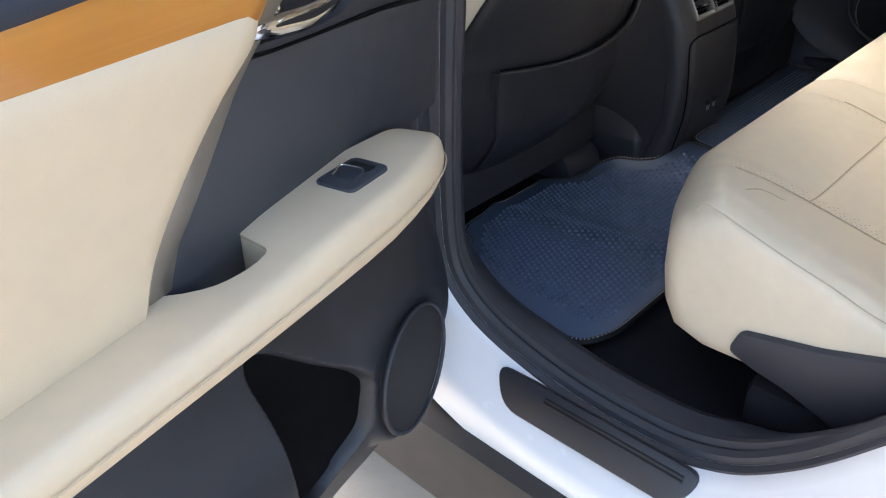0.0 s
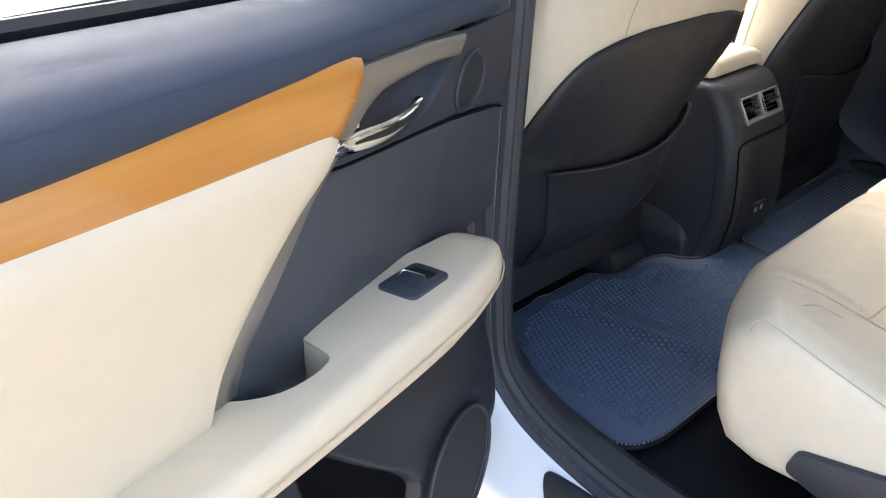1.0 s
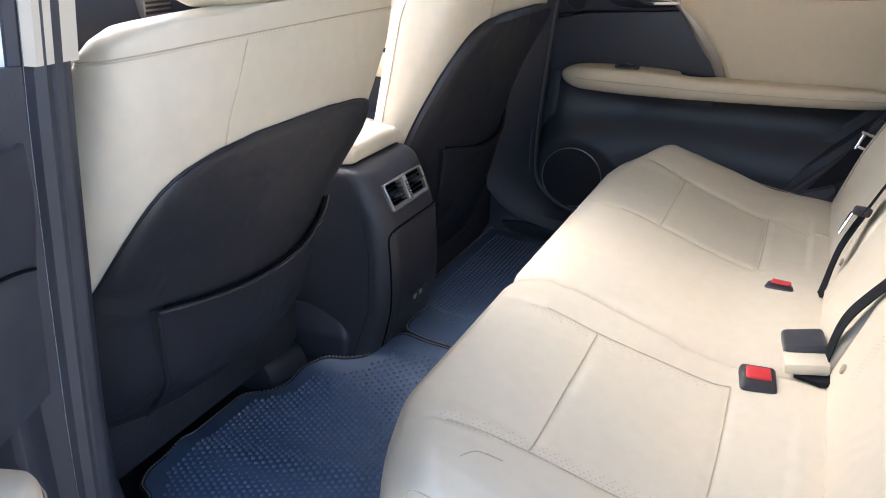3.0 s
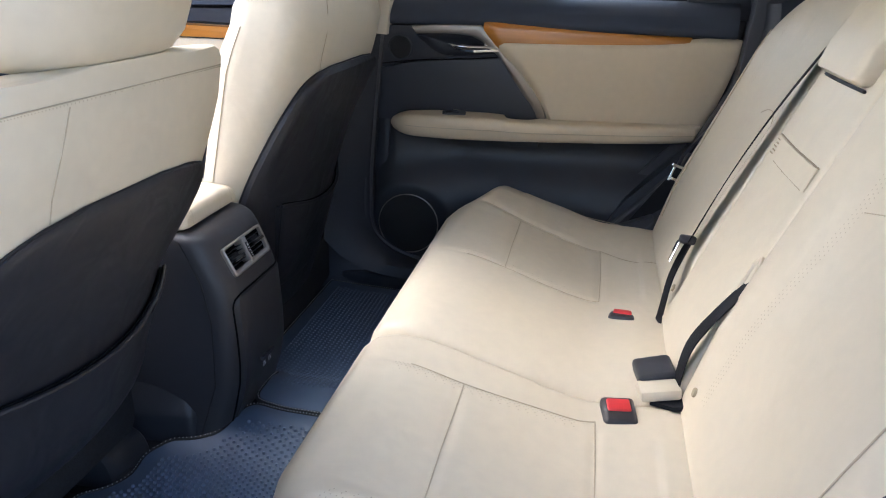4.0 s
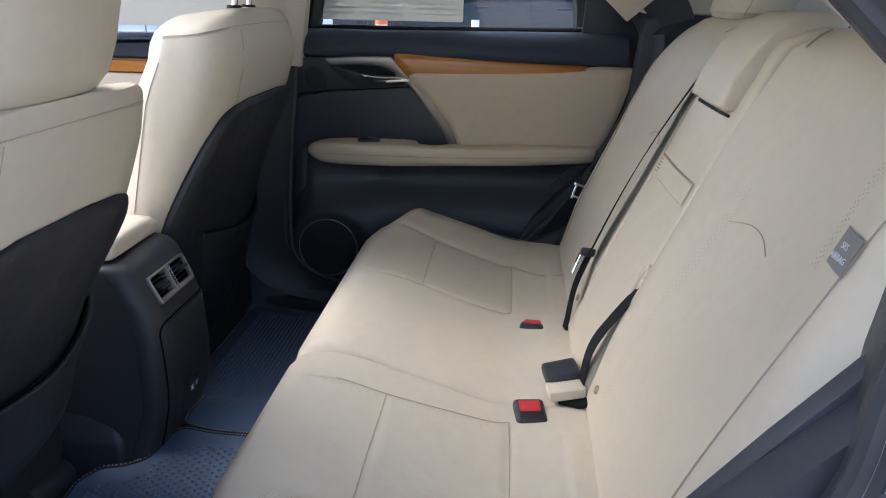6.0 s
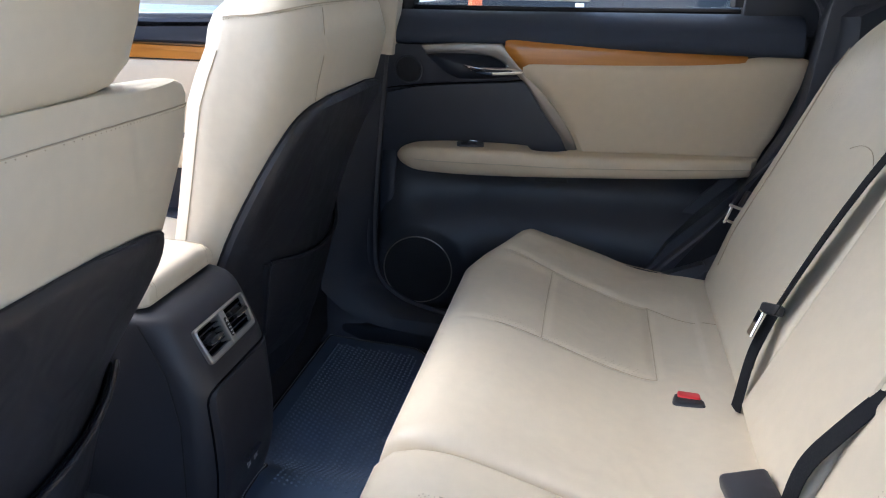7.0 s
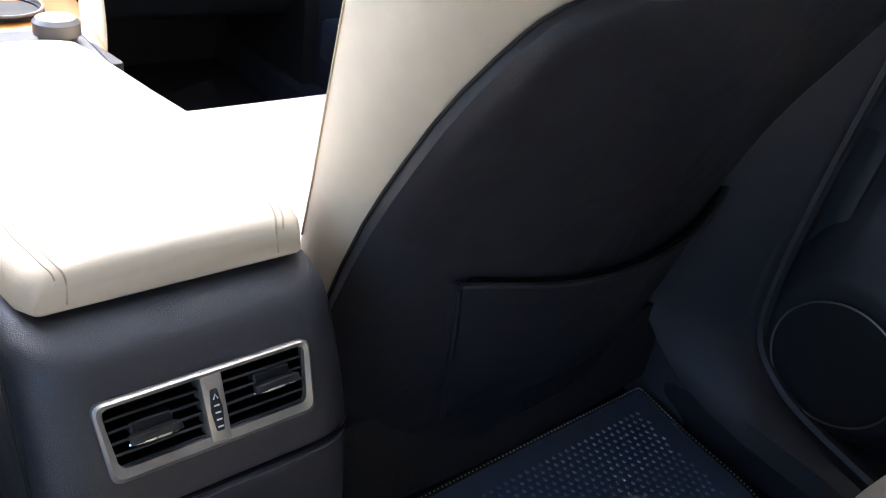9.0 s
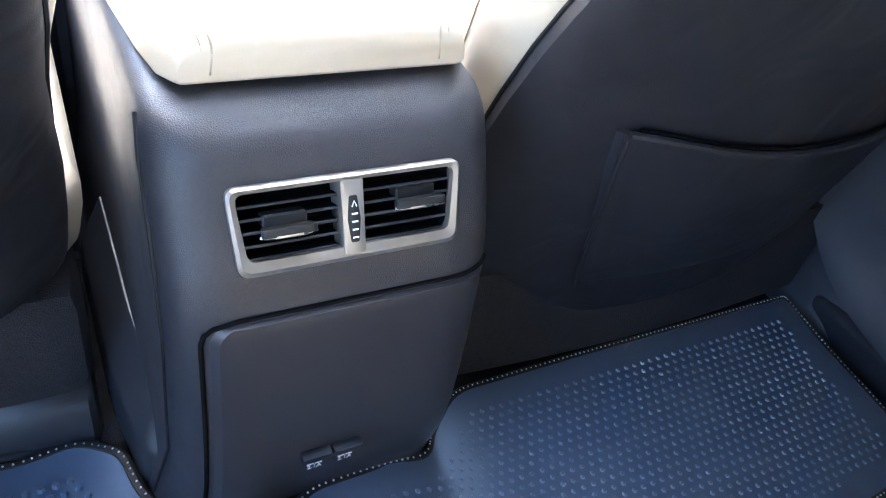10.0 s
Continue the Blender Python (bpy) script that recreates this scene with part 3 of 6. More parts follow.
    def upper(u, v):
        a = lerp(lerp(0.013 + up, 0.026 + up, v), 0.285, u)
        z0 = gap_z(a)
        z1 = max(z0 + 0.004, min(0.973, lerp(0.973, 0.915, max(0, a - 0.238) / 0.045)))
        z = lerp(z0, z1, v)
        rim = 0.003 * math.exp(-min(z - z0, (a - 0.012 - up)) / 0.0012)
        return P(a, wall(a, z) + 0.0025 - rim - 0.026 * (1 - math.exp(-polygon_depth(RECESS, a, z) / 0.009)), z)

    part("upper_panel", shell(upper, 110, 44, P(0, -0.004, 0) - P(0, 0, 0)), DARK_PLASTIC, d, "dark plastic panel with a moulded handle recess")
    # tweeter
    TW = lambda r, q, h: P(0.067 + math.cos(q) * r, wall(0.067 + math.cos(q) * r, 0.927 + math.sin(q) * r) + h, 0.927 + math.sin(q) * r)
    circle = [k * math.pi / 16 for k in range(32)]
    part("tweeter_grille", loft([[TW(r, q, h) for q in circle] for r, h in ((0.0245, -0.001), (0.0243, 0.0036), (0.018, 0.0042), (0.010, 0.0046), (0.003, 0.0048))]), MESH_GRILLE, d, "small round tweeter grille")
    tr = [TW(0.0255, q, 0.0035) for q in circle]
    part("panel_gap", tube([P(a, wall(a, gap_z(a)) + 0.0012, gap_z(a) - 0.0004) for a in [lerp(0.014 + up, 0.282, i / 20) for i in range(21)]], 0.0013), GAP_SHADE, d)
    part("tweeter_ring", tube(tr, 0.0024, 8, closed=True), DARK_PLASTIC, d)
    # handle recess, handle and satin trim
    hl = smooth_line([(0.286, 0.930, 0.004), (0.258, 0.931, 0.011), (0.225, 0.930, 0.015), (0.195, 0.933, 0.014), (0.172, 0.940, 0.009)], 6)
    rings = []
    for i, (a, z, h) in enumerate(hl):
        t = i / (len(hl) - 1)
        wz = 0.0010 + 0.0066 * math.sin(math.pi * min(1, 0.04 + t * 0.95)) ** 0.7 * (1.15 - 0.4 * t)
        rings.append([P(a, wall(a, z) + h + math.sin(q) * 0.004, z + math.cos(q) * wz) for q in [k * math.pi / 5 for k in range(10)]])
    part("inner_handle", loft(rings), CHROME, d, "polished chrome inner door handle")
    inset = []
    for i, (a, z, h) in enumerate(hl[5:-4]):
        wz = 0.0028 * math.sin(math.pi * min(1, 0.06 + 0.9 * i / (len(hl) - 10))) ** 0.7 + 0.0002
        inset.append([P(a, wall(a, z) + h + 0.0026 + math.sin(q) * 0.002, z + 0.0012 + math.cos(q) * wz) for q in [k * math.pi / 4 for k in range(8)]])
    part("handle_inset", loft(inset), BLACK, d, "dark inset of the handle")
    part("lock_lever", soft_box(P(0.253, wall(0.253, 0.943) + 0.004, 0.943), (0.008, 0.008, 0.012)), CHROME, d)
    st = [(0.094, 0.974), (0.103, 0.957), (0.125, 0.959), (0.159, 0.9605), (0.197, 0.9595), (0.222, 0.957), (0.241, 0.949), (0.266, 0.930), (0.284, 0.912), (0.296, 0.897), (0.325, 0.850), (0.352, 0.812), (0.366, 0.785), (0.388, 0.785), (0.377, 0.818), (0.345, 0.865), (0.312, 0.905), (0.274, 0.945), (0.242, 0.980), (0.165, 0.979)]
    plate("satin_trim", [Vector(p) for p in st], SATIN, -0.01, 0.0095, 0.004, "satin champagne metal trim")
    # wood, beige panel
    def sheet(left, right, low, high, h, rim, nu, nv, thick):
        """A padded sheet between two side lines (over v) and two level lines (over a)."""
        def f(u, v):
            a = lerp(left(v), right(v), u)
            z0, z1 = low(a), high(a)
            z = lerp(z0, z1, v)
            e = min((z - z0), (z1 - z), u * 0.4, (1 - u) * 0.4)
            return P(a, wall(a, z) + h - rim * math.exp(-e / (rim * 0.6)), z)
        return grid(f, nu, nv, thick)

    # spread the rows so that the rims are fine
    wood_t = lambda a: curve1([(0.22, 0.979), (0.40, 0.976), (0.55, 0.970), (0.67, 0.9615)], a)
    wood_b = lambda a: curve1([(0.22, 0.941), (0.29, 0.942), (0.45, 0.944), (0.60, 0.949), (0.65, 0.955), (0.67, 0.9605)], a)
    part("wood_trim", sheet(lambda v: lerp(0.282, 0.250, v), lambda v: 0.669, wood_b, wood_t, 0.0040, 0.0040, 56, 30, 0.012), WOOD, d, "honey coloured polished wood trim")
    be_l = lambda v: curve1([(0.0, 0.398), (0.06, 0.395), (0.26, 0.380), (0.53, 0.351), (0.77, 0.318), (1.0, 0.285)], v)
    be_r = lambda v: curve1([(0.0, 0.712), (0.3, 0.734), (0.7, 0.756), (1.0, 0.768)], v)
    be_t = lambda a: curve1([(0.27, 0.9430), (0.30, 0.9435), (0.45, 0.9455), (0.60, 0.9505), (0.66, 0.956), (0.69, 0.9610), (0.76, 0.963)], a)
    part("beige_panel", sheet(be_l, be_r, lambda a: 0.7835, be_t, 0.0075, 0.005, 60, 48, 0.012), BEIGE_DOOR, d, "cream leather upper door panel")
    sw_line = [Vector((a, be_t(a) - 0.0105)) for a in [lerp(0.302, 0.735, k / 80) for k in range(81)]]
    part("panel_seam", tube([P(q.x, wall(q.x, q.y) + 0.0076, q.y) for q in sw_line[::4]], 0.0009), SEAM_SOFT, d)
    part("panel_stitching", dots([(P(q.x, wall(q.x, q.y - 0.003) + 0.0076, q.y - 0.003), P(0, 1, 0) - P(0, 0, 0)) for q in sw_line], 0.0013, 0.0008, 5), THREAD, d)
    # soft top pad under the window
    pad = [(-0.035, 0.972), (-0.004, 0.976), (0.004, 0.988), (0.000, 1.004), (-0.012, 1.020), (-0.035, 1.031), (-0.07, 1.034), (-0.08, 1.02), (-0.08, 0.975)]
    pad = [tuple(p) for p in fillet(pad, [0, 0.006, 0.012, 0.010, 0.012, 0.012, 0.008, 0, 0], 4)]

    def padring(a, k, zlift=0.0):
        return [P(a, lerp(-0.05, w - 0.015 * max(0, a - 0.3), k), lerp(0.995, z - (0.013 if z > 1.0 and not front_tag else 0), k) + zlift + (0.012 if z > 1.0 else -0.008) * max(0, a - 0.2)) for w, z in pad]

    part("top_pad", loft([padring(0.018 + fx, 0.35), padring(0.020 + fx, 0.75), padring(0.028 + fx, 0.93), padring(0.048 + fx, 1.0)] + [padring(lerp(0.08, 0.755, i / 12), 1.0) for i in range(13)]), DARK_PAD, d, "dark soft-touch pad under the window", smooth=70)
    part("window_ledge_seal", tube([P(a, -0.078, (1.036 if front_tag else 1.024) + 0.012 * max(0, a - 0.2)) for a in (0.04, 0.3, 0.66)], 0.006, 6), BLACK, d)
    pin = P(0.042, -0.042, 1.018) if front_tag else P(0.026, -0.022, 0.992)
    part("lock_pin", tube([pin, pin + Vector((0, 0, 0.031))], 0.0036, 12), CHROME, d, "chrome lock pin")
    # armrest
    w_out = lambda a: curve1([(0.056, -0.010), (0.060, 0.006), (0.068, 0.018), (0.08, 0.028), (0.10, 0.037), (0.13, 0.044), (0.20, 0.046), (0.30, 0.037), (0.45, 0.020), (0.60, 0.004), (0.70, -0.012), (0.712, -0.03)], a)
    w_in = lambda a: curve1([(0.056, -0.011), (0.064, -0.017), (0.10, -0.024), (0.13, -0.030), (0.194, -0.044), (0.24, -0.058), (0.272, -0.055), (0.287, -0.044), (0.2945, -0.036), (0.2995, -0.020), (0.3035, -0.007), (0.309, -0.002), (0.320, -0.001), (0.336, -0.004), (0.351, -0.010), (0.363, -0.020), (0.376, -0.038), (0.386, -0.062), (0.40, -0.064), (0.72, -0.09)], a)
    z_top = lambda a: curve1([(0.056, 0.768), (0.066, 0.780), (0.10, 0.790), (0.26, 0.792), (0.32, 0.788), (0.38, 0.786), (0.72, 0.789)], a)
    z_bot = lambda a: curve1([(0.056, 0.760), (0.066, 0.751), (0.10, 0.742), (0.45, 0.744), (0.70, 0.755), (0.72, 0.765)], a)
    arm = bmesh.new()
    stations = [0.056, 0.0575, 0.060, 0.064, 0.07, 0.08, 0.09, 0.10, 0.115, 0.13, 0.16, 0.20, 0.24, 0.26, 0.272, 0.281, 0.288, 0.2935, 0.296, 0.2985, 0.301, 0.3035, 0.306, 0.31, 0.32, 0.328, 0.336, 0.344, 0.352, 0.36, 0.368, 0.376, 0.384, 0.40, 0.45, 0.50, 0.56, 0.62, 0.67, 0.70, 0.708, 0.712]
    rings = []
    for a in stations:
        o, i, t, b = w_out(a), w_in(a), z_top(a), z_bot(a)
        r = min(0.011, (t - b) * 0.45, (o - i) * 0.45)
        sec = fillet([(i, b), (o - 0.012, b), (o, lerp(b, t, 0.45)), (o - 0.003, t), (i, t)], [0.0, r, r, r, 0.0], 4)
        rings.append([P(a - (0.011 * max(0, 1 - (a - 0.056) / 0.10) if front_tag else 0), q.x, q.y) for q in sec])
    part("armrest", loft(rings), BEIGE_DOOR, d, "cream leather armrest with a pull pocket")
    part("notch_seam", tube([P(a, w_in(a) + 0.0006, z_top(a) - 0.0015) for a in (0.288, 0.2935, 0.296, 0.2985, 0.301, 0.3035, 0.306, 0.309)], 0.0010), SEAM, d)
    sl = [P(a, w_out(a) + 0.0008, lerp(z_bot(a), z_top(a), 0.52)) for a in stations[2:-1]]
    part("armrest_seam", tube(sl, 0.0008), SEAM_SOFT, d)
    jl = [P(a, wall(a, 0.79) + 0.0095, z_top(a) + 0.0016) for a in (0.41, 0.45, 0.50, 0.56, 0.62, 0.68, 0.70)]
    part("armrest_joint", tube(jl, 0.0016), SEAM, d)
    part("pull_pocket_floor", box(P(0.345, -0.03, 0.735), (0.06, 0.06, 0.01)), BLACK, d)
    # window switch
    top = lambda h: (lambda a, b, k: P(a, b, z_top(a) + k + h))
    sw = fillet([(0.161, -0.017), (0.168, 0.021), (0.218, 0.014), (0.212, -0.025)], [0.008, 0.008, 0.007, 0.007])
    bezel = part("switch_bezel", slab(sw, top(0), -0.004, 0.0030, 0.0015), DARK_INSERT, d, "dark window switch bezel")
    part("switch_recess", slab(fillet([(0.171, -0.012), (0.174, 0.012), (0.186, 0.009), (0.184, -0.015)], 0.003), top(0), 0.002, 0.0034, 0.0), BLACK, bezel)
    rk = fillet([(0.200, -0.014), (0.184, -0.015), (0.185, 0.007), (0.203, 0.008)], 0.003)
    sw_ = part("window_switch", slab(rk, lambda a, b, k: P(a, b, z_top(a) + k + 0.10 * max(0, 0.2 - a)), 0.002, 0.0044, 0.0012), DARK_PLASTIC, bezel, "dark window switch with a silver edge")
    part("switch_edge", tube([P(a, b, z_top(a) + 0.0046 + 0.10 * max(0, 0.2 - a)) for a, b in ((0.201, -0.014), (0.186, -0.015), (0.1845, -0.012), (0.1855, 0.005), (0.188, 0.0075))], 0.0008), CHROME, sw_)
    # window frame and glass
    fr = [(0.045, 1.03), (0.075, 1.18), (0.12, 1.385), (0.21, 1.395), (0.35, 1.345), (0.48, 1.26), (0.62, 1.15), (0.655, 1.11), (0.66, 1.05)]
    part("window_frame", tube(smooth_line([P(a, -0.085, z) for a, z in fr], 4), 0.022, 8), BLACK, d, "black window frame")
    if not front_tag:
        part("window_post", slab([(-0.058, 1.0), (0.0, 1.0), (0.055, 1.19), (0.11, 1.385), (0.065, 1.40), (-0.005, 1.19)], lambda a, b, k: P(a, k, b), -0.110, -0.080, 0.004), BLACK, d, "black window post")
    tri = [(0.655, 1.02), (0.66, 1.11), (0.50, 1.25), (0.53, 1.29), (0.72, 1.15), (0.80, 1.06), (0.80, 1.0)]
    part("rear_corner_trim", slab(tri, lambda a, b, k: P(a, k, b), -0.09, -0.05, 0.006), DARK_PLASTIC, d)
    gl = part("window_glass", slab([Vector(p) for p in fr], lambda a, b, k: P(a, k, b), -0.088, -0.084), GLASS, d, "clear window glass", smooth=0)
    gl.visible_shadow = False
    return d


rear_door(closed_right, "closed rear door lined in cream leather, wood and dark plastic", True)
rear_door(opened_left, "wide open rear door lined in cream leather, honey wood and dark plastic", False, -0.02, 0.022)
# Front seats
def front_seat(cx, top, lift, curl, label):
    s = thing("front_seat", label, "car seat", "front seats")
    # heights are given for a seat whose back panel ends at 0.932
    Z = lambda z: z + lift * max(0, min(1, (z - 0.62) / 0.30)) + 0.5 * lift * max(0, min(1, (z - 0.94) / 0.12))
    YB = lambda z: 0.020 - 0.25 * (z - 0.71)
    HW = lambda z: curve1([(0.46, 0.205), (0.52, 0.228), (0.62, 0.238), (0.75, 0.242), (0.85, 0.244), (0.93, 0.244), (1.00, 0.240), (1.03, 0.235), (1.05, 0.224), (1.067, 0.196), (1.077, 0.145), (1.082, 0.07)], z)
    if lift:
        HD = lambda z: curve1([(0.46, 0.07), (0.55, 0.105), (0.75, 0.110), (0.88, 0.09), (0.93, 0.082), (1.03, 0.062), (1.07, 0.045), (1.082, 0.02)], z)
    else:
        HD = lambda z: curve1([(0.46, 0.06), (0.55, 0.085), (0.75, 0.088), (0.88, 0.092), (0.93, 0.094), (1.03, 0.080), (1.07, 0.055), (1.082, 0.02)], z)

    def skin(phi, z, off=0.0, front=False):
        """phi: -1 to 1 over the back half from side to side (2 is the front's middle)."""
        th = phi * math.pi / 2
        n = curve1([(0.50, 2.0), (0.74, 2.0), (0.86, 3.2), (0.95, 3.6 if lift else 4.6), (1.08, 3.0 if lift else 4.0)], z) if abs(phi) < 1 else 2.3
        f = lambda q: math.copysign(abs(q) ** (2 / n), q)
        x, y = f(math.sin(th)), -f(math.cos(th))
        hw, hd = (curve1([(0.46, 0.20), (0.52, 0.220), (0.62, 0.228), (0.75, 0.231), (0.93, 0.233), (1.03, 0.232), (1.055, 0.228), (1.066, 0.220), (1.074, 0.200), (1.079, 0.16), (1.082, 0.08)], z) + (0.018 * max(0, min(1, (z - 0.72) / 0.14)) if x > 0 else 0) if lift else HW(z) + (0.026 * max(0, min(1, (z - 0.78) / 0.14)) if x > 0 else 0)) + off, HD(z) + off
        yc = YB(z) + HD(z) + (0.010 if lift else 0.035) * max(0, (z - 1.0) / 0.08) + curl * max(0, (0.60 - z) / 0.14) ** 1.5
        return Vector((cx + hw * x, yc + hd * y, Z(z)))

    zs = [0.46, 0.47, 0.50, 0.55, 0.60, 0.65, 0.70, 0.75, 0.80, 0.85, 0.89, 0.93, 0.965, 1.0, 1.025, 1.045, 1.06, 1.07, 1.077, 1.082]
    part("backrest", loft([[skin(-2 + 4 * k / 56, z) for k in range(56)] for z in zs]), BEIGE, s, "cream leather backrest")
    arch = lambda z: curve1([(0.46, 0.82), (0.64, 0.81), (0.70, 0.765), (0.75, 0.70), (0.81, 0.625), (0.85, 0.555), (0.885, 0.455), (0.908, 0.335), (0.922, 0.18), (0.927, 0.06)], z)
    if not lift:
        arch = lambda z: curve1([(0.46, 0.80), (0.55, 0.86), (0.64, 0.84), (0.70, 0.80), (0.75, 0.755), (0.81, 0.675), (0.85, 0.595), (0.885, 0.48), (0.908, 0.36), (0.922, 0.20), (0.927, 0.06)], z)
    pz = [0.458, 0.475, 0.49, 0.52, 0.56, 0.60, 0.65, 0.70, 0.74, 0.77, 0.80, 0.83, 0.855, 0.875, 0.890, 0.901, 0.910, 0.917, 0.922, 0.925, 0.927]
    rows = []
    for z in pz:
        e, row = arch(z), []
        for k in range(29):
            q = -1 + 2 * k / 28
            rim = min(1, (1 - abs(q)) * e / 0.10, (0.9285 - z) / 0.012)
            dish = 0.0045 * math.exp(-((q / 0.65) ** 4) - (((z - 0.80) / 0.10) ** 4)) if lift else 0.0
            bolster = 0.0 if lift else 0.009 * (1 - math.exp(-((q / 0.70) ** 10) - ((max(0, z - 0.78) / 0.10) ** 4)))
            row.append(skin(min(0.95, q * e * (1.25 if q > 0 else 1)), z, 0.0015 + (0.006 + bolster) * math.sqrt(max(0, rim)) - dish))
        rows.append(row)
    bp = loft(rows, closed=False)
    part("back_panel", bp, BLACK_LEATHER, s, "black leather back panel with an arched top")
    edge = [skin(-arch(z), z, 0.002) for z in pz] + [skin(min(0.95, arch(z) * 1.25), z, 0.002) for z in pz[::-1]]
    part("panel_piping", tube(edge, 0.0016), BLACK, s)

    def pocket_top(q):
        return curve1([(-1, 0.694), (-0.4, 0.686), (0.15, 0.686), (0.6, 0.697), (1, 0.712)] if lift else [(-1, 0.690), (-0.4, 0.671), (0.0, 0.665), (0.5, 0.666), (0.8, 0.673), (1, 0.686)], q) + top

    def pocket(u, v):
        q = lerp(-1, 1, u)
        x = lerp(-0.475, 0.62, u) if lift else lerp(-0.47, 0.66, u)
        z = lerp(0.505, pocket_top(q), v)
        bag = 0.0105 + 0.007 * v ** 3 + 0.006 * math.sin(math.pi * v) * (1 - q * q)
        inset = -0.006 if u in (0, 1) or v == 0 else 0
        p = skin(x * (1 - 0.26 * (1 - v)), z - (lift * max(0, min(1, (z - 0.62) / 0.30))), bag + inset)
        p.z = z
        return p

    part("map_pocket", grid(pocket, 28, 14, 0.004), BLACK_LEATHER, s, "black leather map pocket")
    part("pocket_hem", tube([pocket(i / 40, 1.0) + Vector((0, -0.001, 0.001)) for i in range(1, 40)], 0.0032, 8), BLACK_LEATHER, s)
    part("pocket_side_edge", tube([pocket(0.02, i / 20) + Vector((-0.001, -0.003, 0)) for i in range(1, 21)], 0.0022, 8), BLACK_LEATHER, s)
    # Near-black tube paints the shade in the pocket's mouth behind the hem.
    part("pocket_mouth_shade", tube([pocket(i / 40, 1.0) + Vector((0, 0.004, 0.0035)) for i in range(2, 39)], 0.0016), GAP_SHADE, s)
    # stitching over the shoulder
    part("shoulder_stitching", tube([skin(-1.1 + 2.2 * k / 30, lerp(1.040, 1.056, math.cos((k / 30 - 0.5) * math.pi)), 0.0006) for k in range(31)], 0.0008), SEAM_SOFT, s)
    tagged(part("shoulder_stitches", dots([(skin(-1.1 + 2.2 * k / 170, lerp(1.040, 1.056, math.cos((k / 170 - 0.5) * math.pi)) - 0.0030, 0.0001), (0, -1, 0.3)) for k in range(171)], 0.0008, 0.0004, 5), SEAM_SOFT, s), kind="stuff")
    part("side_seam", tube([skin(-1.12, z, 0.0006) for z in zs[6:14]], 0.0008), SEAM_SOFT, s)
    part("side_seam", tube([skin(1.12, z, 0.0006) for z in zs[6:14]], 0.0008), SEAM_SOFT, s)
    part("back_seam", tube([skin(-0.16, z, 0.0006) for z in (0.925, 0.95, 0.985, 1.02, 1.050)], 0.0007), SEAM_SOFT, s)
    # headrest
    hz = Z(1.082)
    rings = []
    for t in [0, 0.02, 0.06, 0.14, 0.3, 0.5, 0.7, 0.86, 0.95, 1.0]:
        z = hz + (0.022 if lift == 0 else -0.008) + 0.20 * t
        k = (1 - abs(2 * t - 1) ** 5) ** 0.4 if 0 < t < 1 else 0.15
        hw, hd = 0.138 * (0.45 + 0.55 * k) * (1 - 0.10 * t), 0.062 * (0.3 + 0.7 * k)
        rings.append([Vector((cx + hw * math.copysign(abs(math.cos(q)) ** 0.72, math.cos(q)), -0.030 - 0.05 * t + 0.02 + hd * math.copysign(abs(math.sin(q)) ** 0.72, math.sin(q)), z)) for q in [i * math.pi / 16 for i in range(32)]])
    hr = part("headrest", loft(rings), BEIGE, s, "cream leather headrest")
    for dx in (-0.04, 0.04):
        part("headrest_post", tube([(cx + dx, -0.005, hz - 0.02), (cx + dx, -0.012, hz + 0.05)], 0.0055, 10), CHROME, hr, "chrome headrest post")
        part("post_guide", disc((cx + dx, -0.006, hz + 0.004), 0.013, (0, 0, 1), 0.012, 16), BLACK, hr)
    # cushion, base and rails
    def cush(t):
        y = lerp(0.15, 0.62, t)
        zt = curve1([(0.10, 0.60), (0.25, 0.615), (0.5, 0.645), (0.58, 0.635), (0.62, 0.59)], y) - (0 if lift else 0.022)
        k = 1 if 0.02 < t < 0.98 else 0.9
        return [Vector((cx + a * k, y, b)) for a, b in fillet([(-0.235, 0.535), (0.235, 0.535), (0.25, zt + 0.01), (0.17, zt), (-0.17, zt), (-0.25, zt + 0.01)], [0.02, 0.02, 0.05, 0.06, 0.06, 0.05], 4)]
    part("seat_cushion", loft([cush(i / 14) for i in range(15)]), BEIGE, s, "cream leather seat cushion")
    part("seat_base", box((cx, 0.335, 0.485), (0.465, 0.40, 0.11), 0.02), GREY_CARPET, s, "dark grey carpeted seat base")
    flap = lambda u, v: Vector((cx + lerp(-0.21, 0.235, u), 0.085 + lerp(0.0, 0.035 if lift else 0.0, v) + curl * 1.0 + 0.01 * (2 * u - 1) ** 2, lerp(0.525, 0.415 if lift else 0.402, v)))
    part("carpet_flap", grid(flap, 12, 6, 0.006), GREY_CARPET, s, "dark grey carpet flap under the backrest")
    for dx in (-0.19, 0.176):
        rail = part("seat_rail", box((cx + dx, 0.44, 0.405), (0.045, 0.44, 0.03), 0.006), BLACK, s, "black metal seat rail")
        part("rail_cap", loft([[Vector((cx + dx + a * k, lerp(0.25, 0.145, t), 0.375 + (b) * k2)) for a, b in fillet([(-0.018, 0), (0.018, 0), (0.015, 0.055), (-0.015, 0.055)], 0.008, 3)] for t, k, k2 in ((0, 1, 1), (0.6, 1, 0.95), (0.9, 0.85, 0.8), (1, 0.6, 0.5))]), DARK_PLASTIC, rail, "black plastic rail end cap")
    return s


front_seat(-0.345, 0.0, -0.05, 0.10, "cream leather driver seat with a black panelled back")
front_seat(0.375, 0.0, 0.0, 0.0, "cream leather front passenger seat with a black panelled back")

